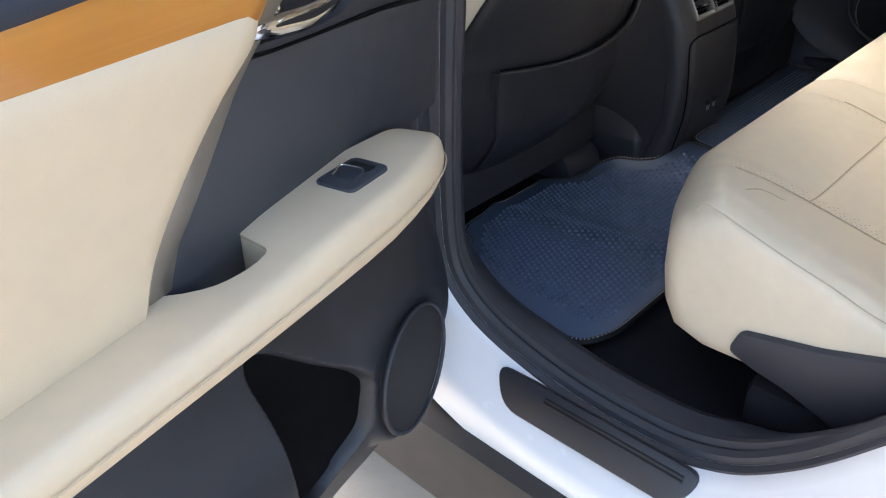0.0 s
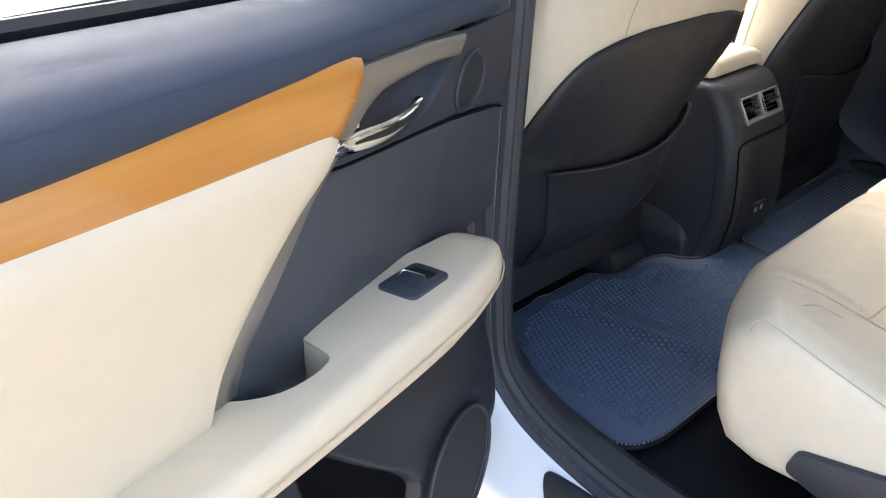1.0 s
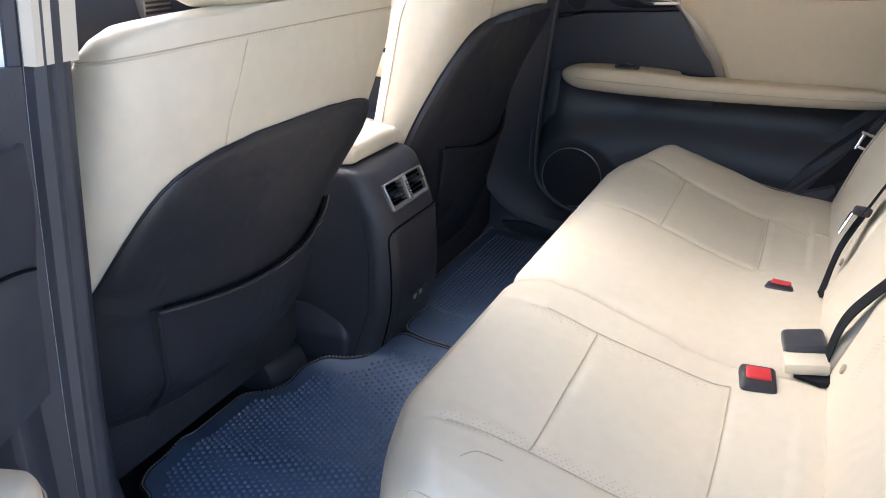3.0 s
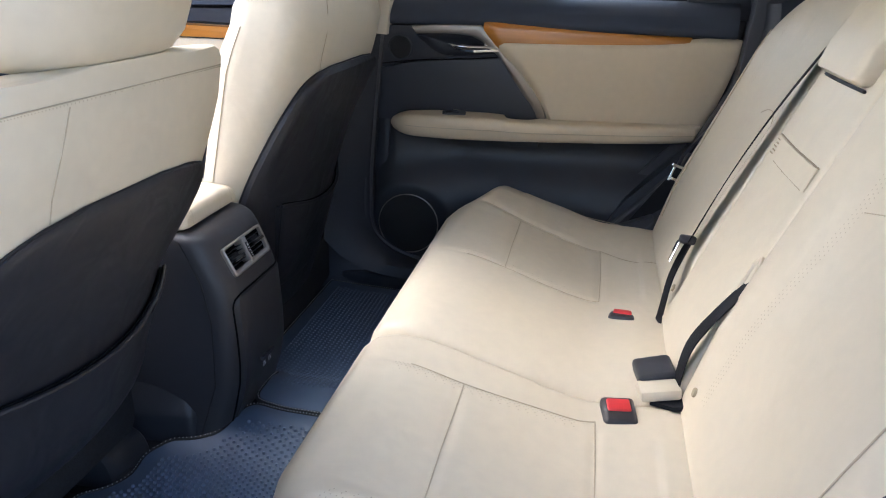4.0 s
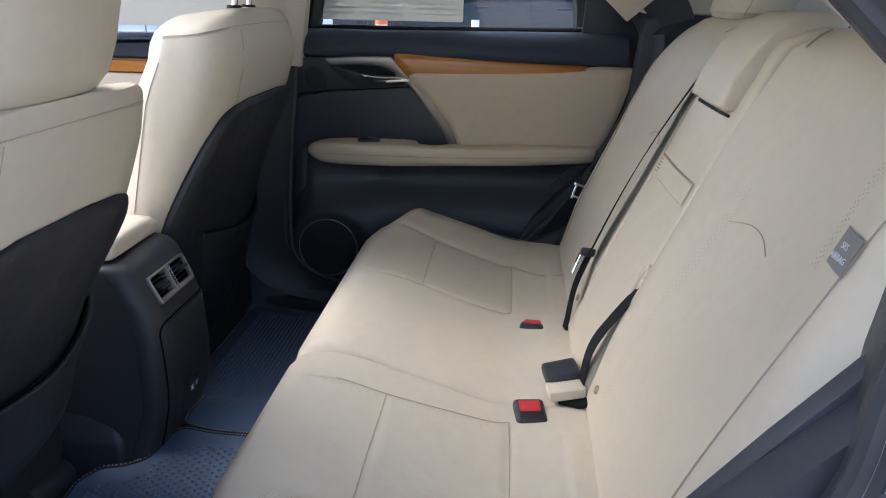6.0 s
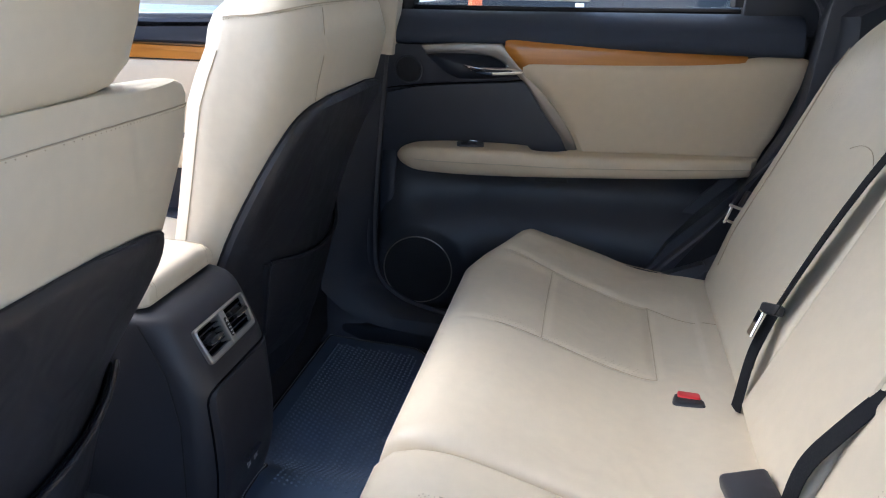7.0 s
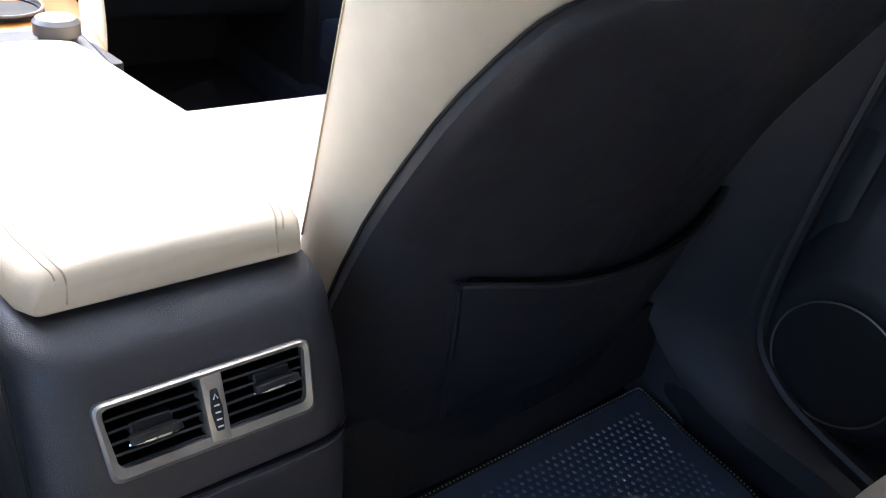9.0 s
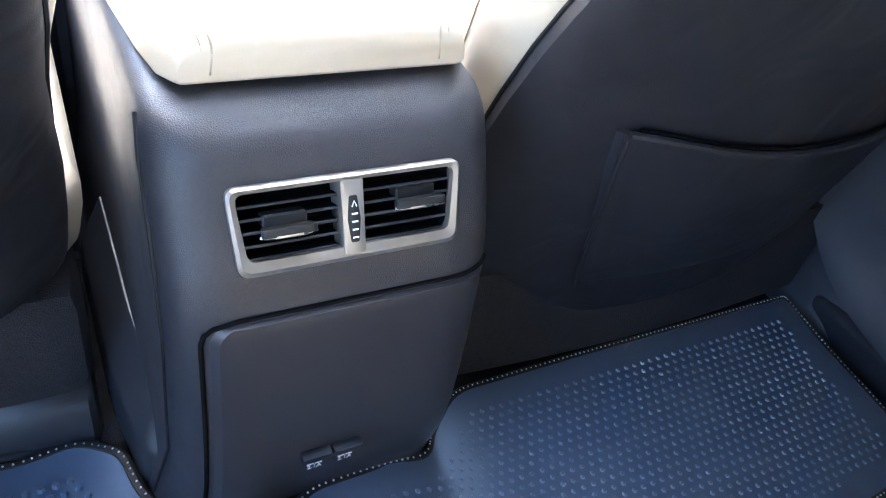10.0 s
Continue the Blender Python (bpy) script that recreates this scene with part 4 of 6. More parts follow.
# Centre console
console = thing("centre_console", "dark centre console with padded cream lid and rear air vents", "console")
CX = 0.015
FACE = [(0.375, 0.022), (0.43, 0.010), (0.47, -0.004), (0.51, -0.012), (0.56, -0.013), (0.62, -0.0095), (0.634, -0.008), (0.66, 0.000), (0.682, 0.010), (0.704, 0.020), (0.718, 0.028), (0.727, 0.040), (0.731, 0.058)]
face_y = lambda z: curve1(FACE, z)


def cons_half(z):
    return curve1([(0.375, 0.115), (0.45, 0.100), (0.60, 0.095), (0.70, 0.095), (0.725, 0.092), (0.731, 0.085)], z)


def cons_ring(z, off=0.0):
    h, y0 = cons_half(z) + off, face_y(z) - off
    pts = fillet([(CX - h, 0.55), (CX - h, y0), (CX + h, y0), (CX + h, 0.55)], [0, 0.038, 0.038, 0], 7)
    return [Vector((p.x, p.y, z)) for p in pts]


VC, VX, VU = Vector((0.0145, 0.009, 0.682)), Vector((1, 0, 0)), Vector((0, 0.42, 0.907)).normalized()
VN = Vector((0, -VU.z, VU.y))
vp = lambda a, b, k: VC + VX * a + VU * b + VN * k
housing = loft([cons_ring(z) for z in (0.375, 0.41, 0.45, 0.48, 0.51, 0.54, 0.57, 0.60, 0.62, 0.634, 0.65, 0.66, 0.67, 0.682, 0.693, 0.704, 0.712, 0.718, 0.723, 0.727, 0.731)])
# the opening for the vents
for co, no in ((vp(-0.0575, 0, 0), VX), (vp(0.0575, 0, 0), VX), (vp(0, 0.0195, 0), VU), (vp(0, -0.0150, 0), VU)):
    bmesh.ops.bisect_plane(housing, geom=housing.verts[:] + housing.edges[:] + housing.faces[:], plane_co=co, plane_no=no)
hole = []
for f in housing.faces:
    q = f.calc_center_median() - VC
    if abs(q.dot(VX)) < 0.0574 and -0.0149 < q.dot(VU) < 0.0194 and abs(q.dot(VN)) < 0.02:
        hole.append(f)
bmesh.ops.delete(housing, geom=hole, context="FACES")
part("housing", housing, CONSOLE, console, "grained dark plastic console housing")
# lower service panel, proud by a little, with a seam round it
def face_at(x, z):
    """The rear face's y with its rounded corners."""
    q = max(0, abs(x - CX) - (cons_half(z) - 0.038)) / 0.038
    return face_y(z) + 0.038 * (1 - math.sqrt(max(0, 1 - q))) ** 2


def panel_left(z):
    return CX - 0.080 + 0.014 * (1 - math.sqrt(max(0, 1 - (max(0, z - 0.622) / 0.0145) ** 2)))


def panel_pt(u, v):
    z = lerp(0.40, 0.636, 1 - (1 - v) ** 1.6)
    x = lerp(panel_left(z), CX + 0.088, u)
    e = 0.0028 if 0 < u < 1 and 0 < v < 1 else -0.002
    return Vector((x, face_at(x, z) - e, z))


part("service_panel", grid(panel_pt, 24, 26), SERVICE, console, "smooth dark lower service panel with a rounded corner")
seam = [(panel_left(z) - 0.0012, z) for z in (0.42, 0.46, 0.50, 0.53, 0.56, 0.58, 0.60, 0.612, 0.622, 0.629, 0.634, 0.6368)] + [(lerp(CX - 0.062, CX + 0.088, k / 24), 0.6380) for k in range(25)]
part("panel_seam", tube([Vector((x, face_at(x, z) - 0.0004, z)) for x, z in seam], 0.0015), GAP_SHADE, console)
for s in (-1, 1):
    part("side_seam", tube([Vector((CX + s * (cons_half(z) + 0.0004), face_y(z) + 0.036, z)) for z in (0.72, 0.70, 0.66, 0.60, 0.50, 0.42)], 0.0011), BLACK, console)
# padded lid
LID = [(0.062, 0.080), (0.075, 0.086), (0.12, 0.093), (0.17, 0.096), (0.23, 0.091), (0.30, 0.079), (0.38, 0.067), (0.42, 0.061), (0.435, 0.055)]
lid_h = lambda y: curve1(LID, y)
rings = []
for y, k in ((0.060, 0.5), (0.0615, 0.75), (0.066, 0.93), (0.075, 1), (0.10, 1), (0.15, 1), (0.20, 1), (0.25, 1), (0.30, 1), (0.36, 1), (0.40, 1), (0.425, 0.95), (0.433, 0.8), (0.436, 0.5)):
    h, mid = lid_h(y), 0.741
    sec = fillet([(-h, 0.733), (h, 0.733), (h - 0.003, 0.758), (h * 0.5, 0.763), (-h * 0.5, 0.763), (-h + 0.003, 0.758)], [0.006, 0.006, 0.012, 0.03, 0.03, 0.012], 4)
    rings.append([Vector((CX + 0.003 + p.x * (0.96 + 0.04 * k), y, mid + (p.y - mid) * k)) for p in sec])
lid = part("console_lid", loft(rings), BEIGE, console, "padded cream leather lid")
for s in (-1, 1):
    q = [Vector((CX + 0.003 + s * (lid_h(y) - 0.016), y, 0.7615 - (0.0016 if y < 0.07 else 0))) for y in (0.075, 0.12, 0.2, 0.3, 0.4)]
    q = [Vector((CX + 0.003 + s * (lid_h(0.065) - 0.014), 0.0605, 0.740)), Vector((CX + 0.003 + s * (lid_h(0.065) - 0.015), 0.0625, 0.756))] + q
    part("lid_seam", tube(smooth_line(q, 4), 0.0005), SEAM_SOFT, lid)
    part("lid_stitch", dots([(p + Vector((-s * 0.005, -0.0004, 0.0003)), (0, -0.3, 1)) for p in smooth_line(q, 16)], 0.0008, 0.0003), SEAM_SOFT, lid)
# vents: a tilted plate on the rear face
outer = fillet([(-0.0635, 0.0235), (0.0635, 0.0235), (0.0605, -0.0225), (-0.0605, -0.0225)], 0.006, 4)
inner = fillet([(-0.0595, 0.0200), (0.0595, 0.0200), (0.0555, -0.0150), (-0.0555, -0.0150)], 0.005, 4)
bm = loft([[vp(p.x, p.y, k) for p in ring] for ring, k in ((outer, -0.004), (outer, 0.003), ([o.lerp(i, 0.35) for o, i in zip(outer, inner)], 0.0048), (inner, 0.0035), (inner, -0.002))], caps=False)
vent = part("vent_frame", bm, VENT_SATIN, console, "satin metal vent surround")
# Near-black walls and floor paint the shade in the vent wells.
part("vent_well_wall", loft([[vp(p.x * 1.004, p.y * 1.004, k) for p in inner] for k in (-0.001, -0.016)], caps=False), GAP_SHADE, vent)
part("vent_well", slab([p * 1.02 for p in inner], vp, -0.030, -0.0155), GAP_SHADE, vent)
for s in (-1, 1):
    turn = Matrix((VX, VU, VN)).transposed().to_4x4()
    for k in range(5):
        z = 0.0128 - 0.0068 * k
        # Slats carry the well's shade in their colour; edge strips stand for lit fronts.
        part("vent_slat", box(vp(s * 0.0315, z, -0.0065), (0.052 - 0.0008 * k, 0.0011, 0.012), 0.0004, 1, turn), GAP_SHADE, vent)
        part("slat_edge", box(vp(s * 0.0315, z - 0.0002, -0.0006), (0.0515 - 0.0008 * k, 0.0015, 0.0012), 0.0004, 1, turn), LOWER_PLASTIC, vent)
    ta, tb = (-0.0345, 0.0005) if s < 0 else (0.0375, 0.0045)
    lip = fillet([(-0.0150, -0.001), (-0.0125, 0.0090), (0.0125, 0.0090), (0.0150, -0.001)], [0.004, 0.003, 0.003, 0.004])
    tab = part("vent_tab", slab(lip, lambda a, b, k: vp(ta + a, tb + k - 0.1 * b, 0.0085 - b), -0.0026, 0.0020, 0.001), BLACK, vent, "dark vent tab with a bright edge")
    part("tab_block", box(vp(ta, tb + 0.0035, -0.004), (0.023, 0.0070, 0.010), 0.001, 1, turn), BLACK, tab)
    part("tab_edge", tube([vp(ta + a * 1.18, tb - 0.0026, 0.0092 - abs(a) ** 3 * 1800) for a in (-0.0122, -0.0115, -0.009, -0.005, 0, 0.005, 0.009, 0.0115, 0.0122)], 0.0010), CHROME, tab)
part("vent_divider", slab(fillet([(-0.0065, 0.021), (0.0065, 0.021), (0.006, -0.019), (-0.006, -0.019)], 0.002), vp, -0.01, 0.0055, 0.0015), VENT_SATIN, vent, "satin metal divider")
wheel = part("thumb_wheel", slab(fillet([(-0.0022, 0.0125), (0.0022, 0.0125), (0.0036, 0.0), (0.0022, -0.0125), (-0.0022, -0.0125), (-0.0036, 0.0)], 0.0012), vp, 0.003, 0.0066, 0.001), BLACK, vent, "black thumb wheel with white marks")
for k in range(4):
    z = 0.0035 - 0.0042 * k
    part("wheel_mark", slab([(-0.0016, z), (0.0016, z), (0.0016, z - 0.0009), (-0.0016, z - 0.0009)], vp, 0.006, 0.0070), WHITE_MARK, wheel)
part("wheel_arrow", tube([vp(-0.0013, 0.0068, 0.0069), vp(0, 0.0098, 0.0069), vp(0.0013, 0.0068, 0.0069)], 0.0004), WHITE_MARK, wheel)
# USB sockets side by side
for k, x in enumerate((-0.0015, 0.0190)):
    z = 0.514
    y = face_y(z) - 0.004
    usb = part("usb_socket", box((x, y - 0.002, z), (0.0195, 0.007, 0.0065), 0.0014), LOWER_PLASTIC, console, "black usb socket cover")
    part("usb_edge", tube([(x - 0.0085, y - 0.0055, z + 0.0028), (x + 0.0085, y - 0.0055, z + 0.0028)], 0.0007), DARK_PAD, usb)
    for i in range(2):
        q = x - 0.0028 + 0.0052 * i
        part("usb_icon", tube([(q - 0.0022, y - 0.0012, z - 0.0075), (q + 0.0022, y - 0.0012, z - 0.0075), (q + 0.0022, y - 0.0012, z - 0.0102), (q - 0.0022, y - 0.0012, z - 0.0102)], 0.0004, 5, closed=True), WHITE_MARK, usb)
    cu = bpy.data.curves.new("usb_text", "FONT")
    cu.body, cu.size, cu.align_x, cu.extrude = "2.1A", 0.0052, "CENTER", 0.0002
    cu.materials.append(WHITE_MARK)
    tx = new("usb_text", cu)
    tx.matrix_world = Matrix.Translation((x, y - 0.0010, z - 0.0152)) @ pose(0, 0, 0, 90, 0, 0)
    tx.parent = usb
# front part of the console: wood top, cup holders, shift surround
part("wood_top", slab(fillet([(-0.085, 0.45), (0.115, 0.45), (0.135, 0.60), (0.155, 0.85), (-0.115, 0.85), (-0.105, 0.60)], 0.02), lambda a, b, k: Vector((a, b, k + 0.05 * max(0, b - 0.5))), 0.66, 0.712, 0.004), WOOD, console, "honey wood console top")
part("console_side_pad", tube(smooth_line([(0.100, 0.52, 0.672), (0.126, 0.58, 0.698), (0.150, 0.66, 0.722), (0.168, 0.74, 0.744), (0.190, 0.95, 0.790)], 6), 0.014, 12, flat=1.3), BEIGE, console, "cream leather console side pad")
part("console_base", box((CX, 0.75, 0.53), (0.22, 0.6, 0.30), 0.02), DARK_PLASTIC, console)
cup = part("cup_holder", loft([[Vector((0.055 + math.cos(q) * r, 0.66 + math.sin(q) * r * 1.1, z)) for q in [i * math.pi / 14 for i in range(28)]] for r, z in ((0.043, 0.722), (0.040, 0.7255), (0.036, 0.7235), (0.035, 0.716))]), BLACK, console, "black cup holder with silver rim")
part("cup_rim", tube([(0.055 + math.cos(q) * 0.041, 0.66 + math.sin(q) * 0.045, 0.7255) for q in [i * math.pi / 16 for i in range(32)]], 0.002, closed=True), SATIN, cup)
cup = part("cup_holder", loft([[Vector((-0.015 + math.cos(q) * r, 0.74 + math.sin(q) * r * 1.1, z)) for q in [i * math.pi / 14 for i in range(28)]] for r, z in ((0.048, 0.726), (0.045, 0.7295), (0.041, 0.7275), (0.04, 0.72))]), BLACK, console, "black cup holder")
part("knob_plate", slab(fillet([(0.03, 0.47), (0.125, 0.47), (0.115, 0.545), (0.045, 0.545)], 0.008), lambda a, b, k: Vector((a, b, k)), 0.705, 0.7185, 0.002), BLACK, console, "black gloss knob plate")
part("rotary_knob", loft([[Vector((0.075 + math.cos(q) * r, 0.515 + math.sin(q) * r, z)) for q in [i * math.pi / 12 for i in range(24)]] for r, z in ((0.017, 0.718), (0.018, 0.735), (0.022, 0.738), (0.022, 0.750), (0.018, 0.754))]), SATIN, console, "silver rotary drive knob")
# Rear bench
bench = thing("rear_bench", "cream leather rear bench seat with folding backrests", "car seat")
TOP = [(-0.66, 0.586), (-0.60, 0.586), (-0.52, 0.584), (-0.45, 0.600), (-0.366, 0.626), (-0.31, 0.643), (-0.27, 0.648)]


def cush_top(x, y):
    ax = abs(x)
    seat = -0.007 * math.exp(-(((ax - 0.33) / 0.11) ** 4)) * (1 if y > -0.60 else 0.4)
    outer = 0.020 * max(0, min(1, (ax - 0.44) / 0.11)) * max(0, min(1, (y + 0.66) / 0.2))
    mid = 0.004 * math.exp(-((x / 0.08) ** 2))
    # soft creases along the sewn lines
    crease = 0.0
    inner, out_ = curve1([(-0.53, 0.185), (-0.45, 0.19), (-0.366, 0.20), (-0.25, 0.20)], y), curve1([(-0.53, 0.44), (-0.45, 0.45), (-0.366, 0.46), (-0.25, 0.485)], y)
    if -0.53 < y < -0.25:
        fade = min(1, (y + 0.53) / 0.02, (-0.25 - y) / 0.03)
        crease += (math.exp(-(((ax - inner) / 0.007) ** 2)) + math.exp(-(((ax - out_) / 0.007) ** 2))) * max(0, fade)
    if inner < ax < out_:
        crease += max(math.exp(-(((y + 0.366) / 0.007) ** 2)), math.exp(-(((y + 0.526) / 0.007) ** 2))) * min(1, (ax - inner) / 0.01, (out_ - ax) / 0.01)
    crease += 0.6 * math.exp(-(((x + 0.1) / 0.009) ** 2)) if x < 0 and y < -0.30 else 0
    return curve1(TOP, y) + seat + outer + mid - 0.0036 * crease


def cush_front(x):
    return -0.214 - 0.062 * max(0, (abs(x) - 0.42) / 0.17) ** 1.5


def cush_section(x, inset=0.0):
    f = cush_front(x)
    pts = [(-0.665, 0.50), (-0.40, 0.486), (f - 0.050, 0.485), (f - 0.018, 0.496), (f - 0.005, 0.522), (f, 0.560), (f - 0.001, 0.600), (f - 0.009, 0.626), (f - 0.026, 0.642)]
    pts += [(y, cush_top(x, y)) for y in [f - 0.050] + [lerp(f - 0.062, -0.665, k / 84) for k in range(85)]]
    c = Vector((-0.45, 0.56))
    out = []
    for p in pts:
        q = Vector(p)
        if inset:
            e = (c - q)
            q = q + Vector((max(-inset, min(inset, e.x * 0.8)), max(-inset, min(inset, e.y * 0.8))))
        out.append(Vector((x, q.x, q.y)))
    return out


def cushion(name, x0, x1, r0, r1, label):
    rings = []
    for k in range(5):
        a = k / 4 * math.pi / 2
        rings.append(cush_section(x0 + r0 * (1 - math.cos(a)) * 1.0, r0 * (1 - math.sin(a))))
    n = round((x1 - x0) / 0.0045)
    for i in range(1, n):
        rings.append(cush_section(lerp(x0 + r0, x1 - r1, i / n)))
    for k in range(5):
        a = (1 - k / 4) * math.pi / 2
        rings.append(cush_section(x1 - r1 * (1 - math.cos(a)), r1 * (1 - math.sin(a))))
    bm = loft(rings, caps=False)
    bm.verts.ensure_lookup_table()
    n = len(rings[0])
    for first, x in ((0, x0), (len(rings) * n - n, x1)):
        mid = bm.verts.new((x, -0.45, 0.56))
        bm.verts.ensure_lookup_table()
        for k in range(n):
            bm.faces.new((mid, bm.verts[first + k], bm.verts[first + (k + 1) % n]))
    return part(name, bm, BEIGE, bench, label, smooth=60)


cl = cushion("seat_cushion", -0.594, -0.1235, 0.020, 0.022, "cream leather outer seat cushion")
cr = cushion("seat_cushion", -0.1185, 0.594, 0.022, 0.020, "cream leather wide seat cushion")


def on_cush(x, y, h=0.0008):
    return Vector((x, y, cush_top(x, y) + h))


def cush_seam(pts, parent, r=0.0011, mat=None):
    line = smooth_line([Vector((a, b)) for a, b in pts], 6)
    part("seam", tube([on_cush(p.x, p.y) for p in line], r), mat or SEAM, parent)


for s, par in ((-1, cl), (1, cr)):
    cush_seam([(s * 0.20, -0.366), (s * 0.33, -0.364), (s * 0.455, -0.366)], par, 0.0008, SEAM_SOFT)
    cush_seam([(s * 0.20, -0.30), (s * 0.20, -0.366), (s * 0.19, -0.45), (s * 0.185, -0.525)], par, 0.0007, SEAM_SOFT)
    cush_seam([(s * 0.48, -0.29), (s * 0.46, -0.366), (s * 0.45, -0.45), (s * 0.44, -0.525)], par, 0.0007, SEAM_SOFT)
    cush_seam([(s * 0.185, -0.525), (s * 0.31, -0.527), (s * 0.44, -0.525)], par, 0.0008, SEAM_SOFT)
    cush_seam([(s * 0.44, -0.525), (s * 0.40, -0.58), (s * 0.39, -0.63)], par, 0.0007, SEAM_SOFT)
    holes = []
    for i in range(40):
        y = lerp(-0.285, -0.50, i / 39)
        xo = s * curve1([(-0.525, 0.445), (-0.45, 0.455), (-0.366, 0.466), (-0.29, 0.486)], y)
        xi = s * curve1([(-0.525, 0.180), (-0.45, 0.186), (-0.366, 0.194), (-0.29, 0.196)], y)
        for c in range(5):
            for xx, sg in ((xo, -1), (xi, 1)):
                if c < 3 or i % 2:
                    x = xx + s * sg * (0.005 + 0.0048 * c)
                    holes.append((on_cush(x, y + 0.0027 * (c % 2), 0.0003), (0, 0, 1)))
    tagged(part("perforation", dots(holes, 0.0010, 0.0003, 5), PERF, par), kind="stuff")


for s, par in ((-1, cl), (1, cr)):
    side = [(s * 0.5905, y, cush_top(0.575, y) - d_) for y, d_ in ((-0.302, 0.024), (-0.304, 0.012), (-0.312, 0.004), (-0.330, 0.002), (-0.362, 0.003), (-0.402, 0.004), (-0.446, 0.004), (-0.491, 0.004), (-0.56, 0.004))]
    if s < 0:
        cush_seam([(s * 0.530, -0.326), (s * 0.510, -0.334), (s * 0.502, -0.356)], par, 0.0006, SEAM_SOFT)
    part("side_stitching", tube(smooth_line(side if s < 0 else side[4:], 5), 0.0008), SEAM_SOFT, par)


# Backrests: local front line leans back as it rises
def back_y(z):
    return -0.630 - 0.4375 * (z - 0.60)


def back_f(x, z, mid):
    ax = abs(x)
    if mid:
        return 0.013 + 0.003 * math.sin(math.pi * min(1, max(0, (z - 0.6) / 0.48))) - 0.003 * (x / 0.115) ** 2
    rise = min(1, max(0, (z - 0.60) / 0.1)) * min(1, max(0, (1.09 - z) / 0.12))
    return (0.016 * math.exp(-(((ax - 0.53) / 0.07) ** 2)) + 0.014 * math.exp(-((max(0, ax - 0.15) / 0.05) ** 2)) - 0.010 * math.exp(-(((ax - 0.33) / 0.10) ** 4))) * rise + 0.012 * math.exp(-(((z - 0.74) / 0.09) ** 2)) * math.exp(-(((ax - 0.34) / 0.16) ** 4))


def back_top(x):
    return 1.088 - 0.16 * max(0, (abs(x) - 0.42) / 0.18) ** 2.2 - 0.006 * math.exp(-(((abs(x) - 0.125) / 0.02) ** 2))


def back_section(x, mid, inset=0.0):
    zt = back_top(x)
    pts = [(0.57, -0.02), (0.585, -0.004)]
    for i in range(15):
        z = lerp(0.60, zt - 0.035, i / 14)
        pts.append((z, back_f(x, z, mid)))
    pts += [(zt - 0.018, back_f(x, zt - 0.04, mid) - 0.004), (zt - 0.006, -0.016), (zt, -0.035), (zt - 0.002, -0.07), (zt - 0.02, -0.10), (0.60, -0.11), (0.57, -0.10)]
    out = []
    for z, f in pts:
        fi = f - inset if f > -0.05 else f + inset
        zi = z if z < 0.62 else z - inset * max(0, min(1, (z - zt + 0.10) / 0.10))
        out.append(Vector((x, back_y(zi) + fi, zi)))
    return out


def backrest(x0, x1, r0, r1, mid, label):
    rings = []
    for k in range(5):
        a = k / 4 * math.pi / 2
        rings.append(back_section(x0 + r0 * (1 - math.cos(a)), mid, r0 * (1 - math.sin(a))))
    for i in range(1, 24):
        rings.append(back_section(lerp(x0 + r0, x1 - r1, i / 24), mid))
    for k in range(5):
        a = (1 - k / 4) * math.pi / 2
        rings.append(back_section(x1 - r1 * (1 - math.cos(a)), mid, r1 * (1 - math.sin(a))))
    return part("backrest", loft(rings), BEIGE, bench, label, smooth=60)


bl = backrest(-0.605, -0.1200, 0.05, 0.007, False, "cream leather backrest")
bmid = backrest(-0.1188, 0.1188, 0.007, 0.007, True, "narrow cream leather middle backrest")
br = backrest(0.1200, 0.605, 0.007, 0.05, False, "cream leather backrest")


def on_back(x, z, mid=False, h=0.0008):
    return Vector((x, back_y(z) + back_f(x, z, mid) + h, z))


def back_seam(pts, par, r=0.0011, mid=False, mat=None):
    part("seam", tube([on_back(p.x, p.y, mid) for p in smooth_line([Vector(q) for q in pts], 6)], r), mat or SEAM, par)


for s, par in ((-1, bl), (1, br)):
    back_seam([(s * 0.515, 0.64), (s * 0.512, 0.72), (s * 0.518, 0.82), (s * 0.530, 0.92), (s * 0.542, 1.0)], par, 0.0009, False, SEAM_SOFT)
    back_seam([(s * 0.235, 0.882), (s * 0.28, 0.891), (s * 0.32, 0.890), (s * 0.35, 0.880)], par, 0.0006, False, SEAM_SOFT)
    part("strap_slit", tube([Vector((s * x, back_y(z) + f + 0.0005, z)) for x, z, f in ((0.150, 1.0865, -0.020), (0.163, 1.080, -0.006), (0.176, 1.068, 0.006))], 0.0011), SEAM, par)
    holes = []
    for i in range(75):
        z = lerp(0.635, 1.03, i / 74)
        for xx in (s * curve1([(0.6, 0.195), (0.75, 0.205), (0.90, 0.222), (1.05, 0.215)], z), s * curve1([(0.6, 0.455), (0.8, 0.462), (1.05, 0.470)], z)):
            if (abs(xx) < 0.3 and z > 0.92) or (abs(xx) > 0.3 and z < 0.91):
                continue
            for c in range(3):
                holes.append((on_back(xx + s * 0.0055 * c, z + 0.0026 * (c % 2), h=0.0003), (0, 1, 0.4)))
    tagged(part("perforation", dots(holes, 0.0010, 0.0003, 5), PERF, par), kind="stuff")
    part("strap_button", disc(on_back(s * 0.165, 0.628, h=0.002), 0.006, (0, 1, 0.3), 0.004, 12), SEAM, par)

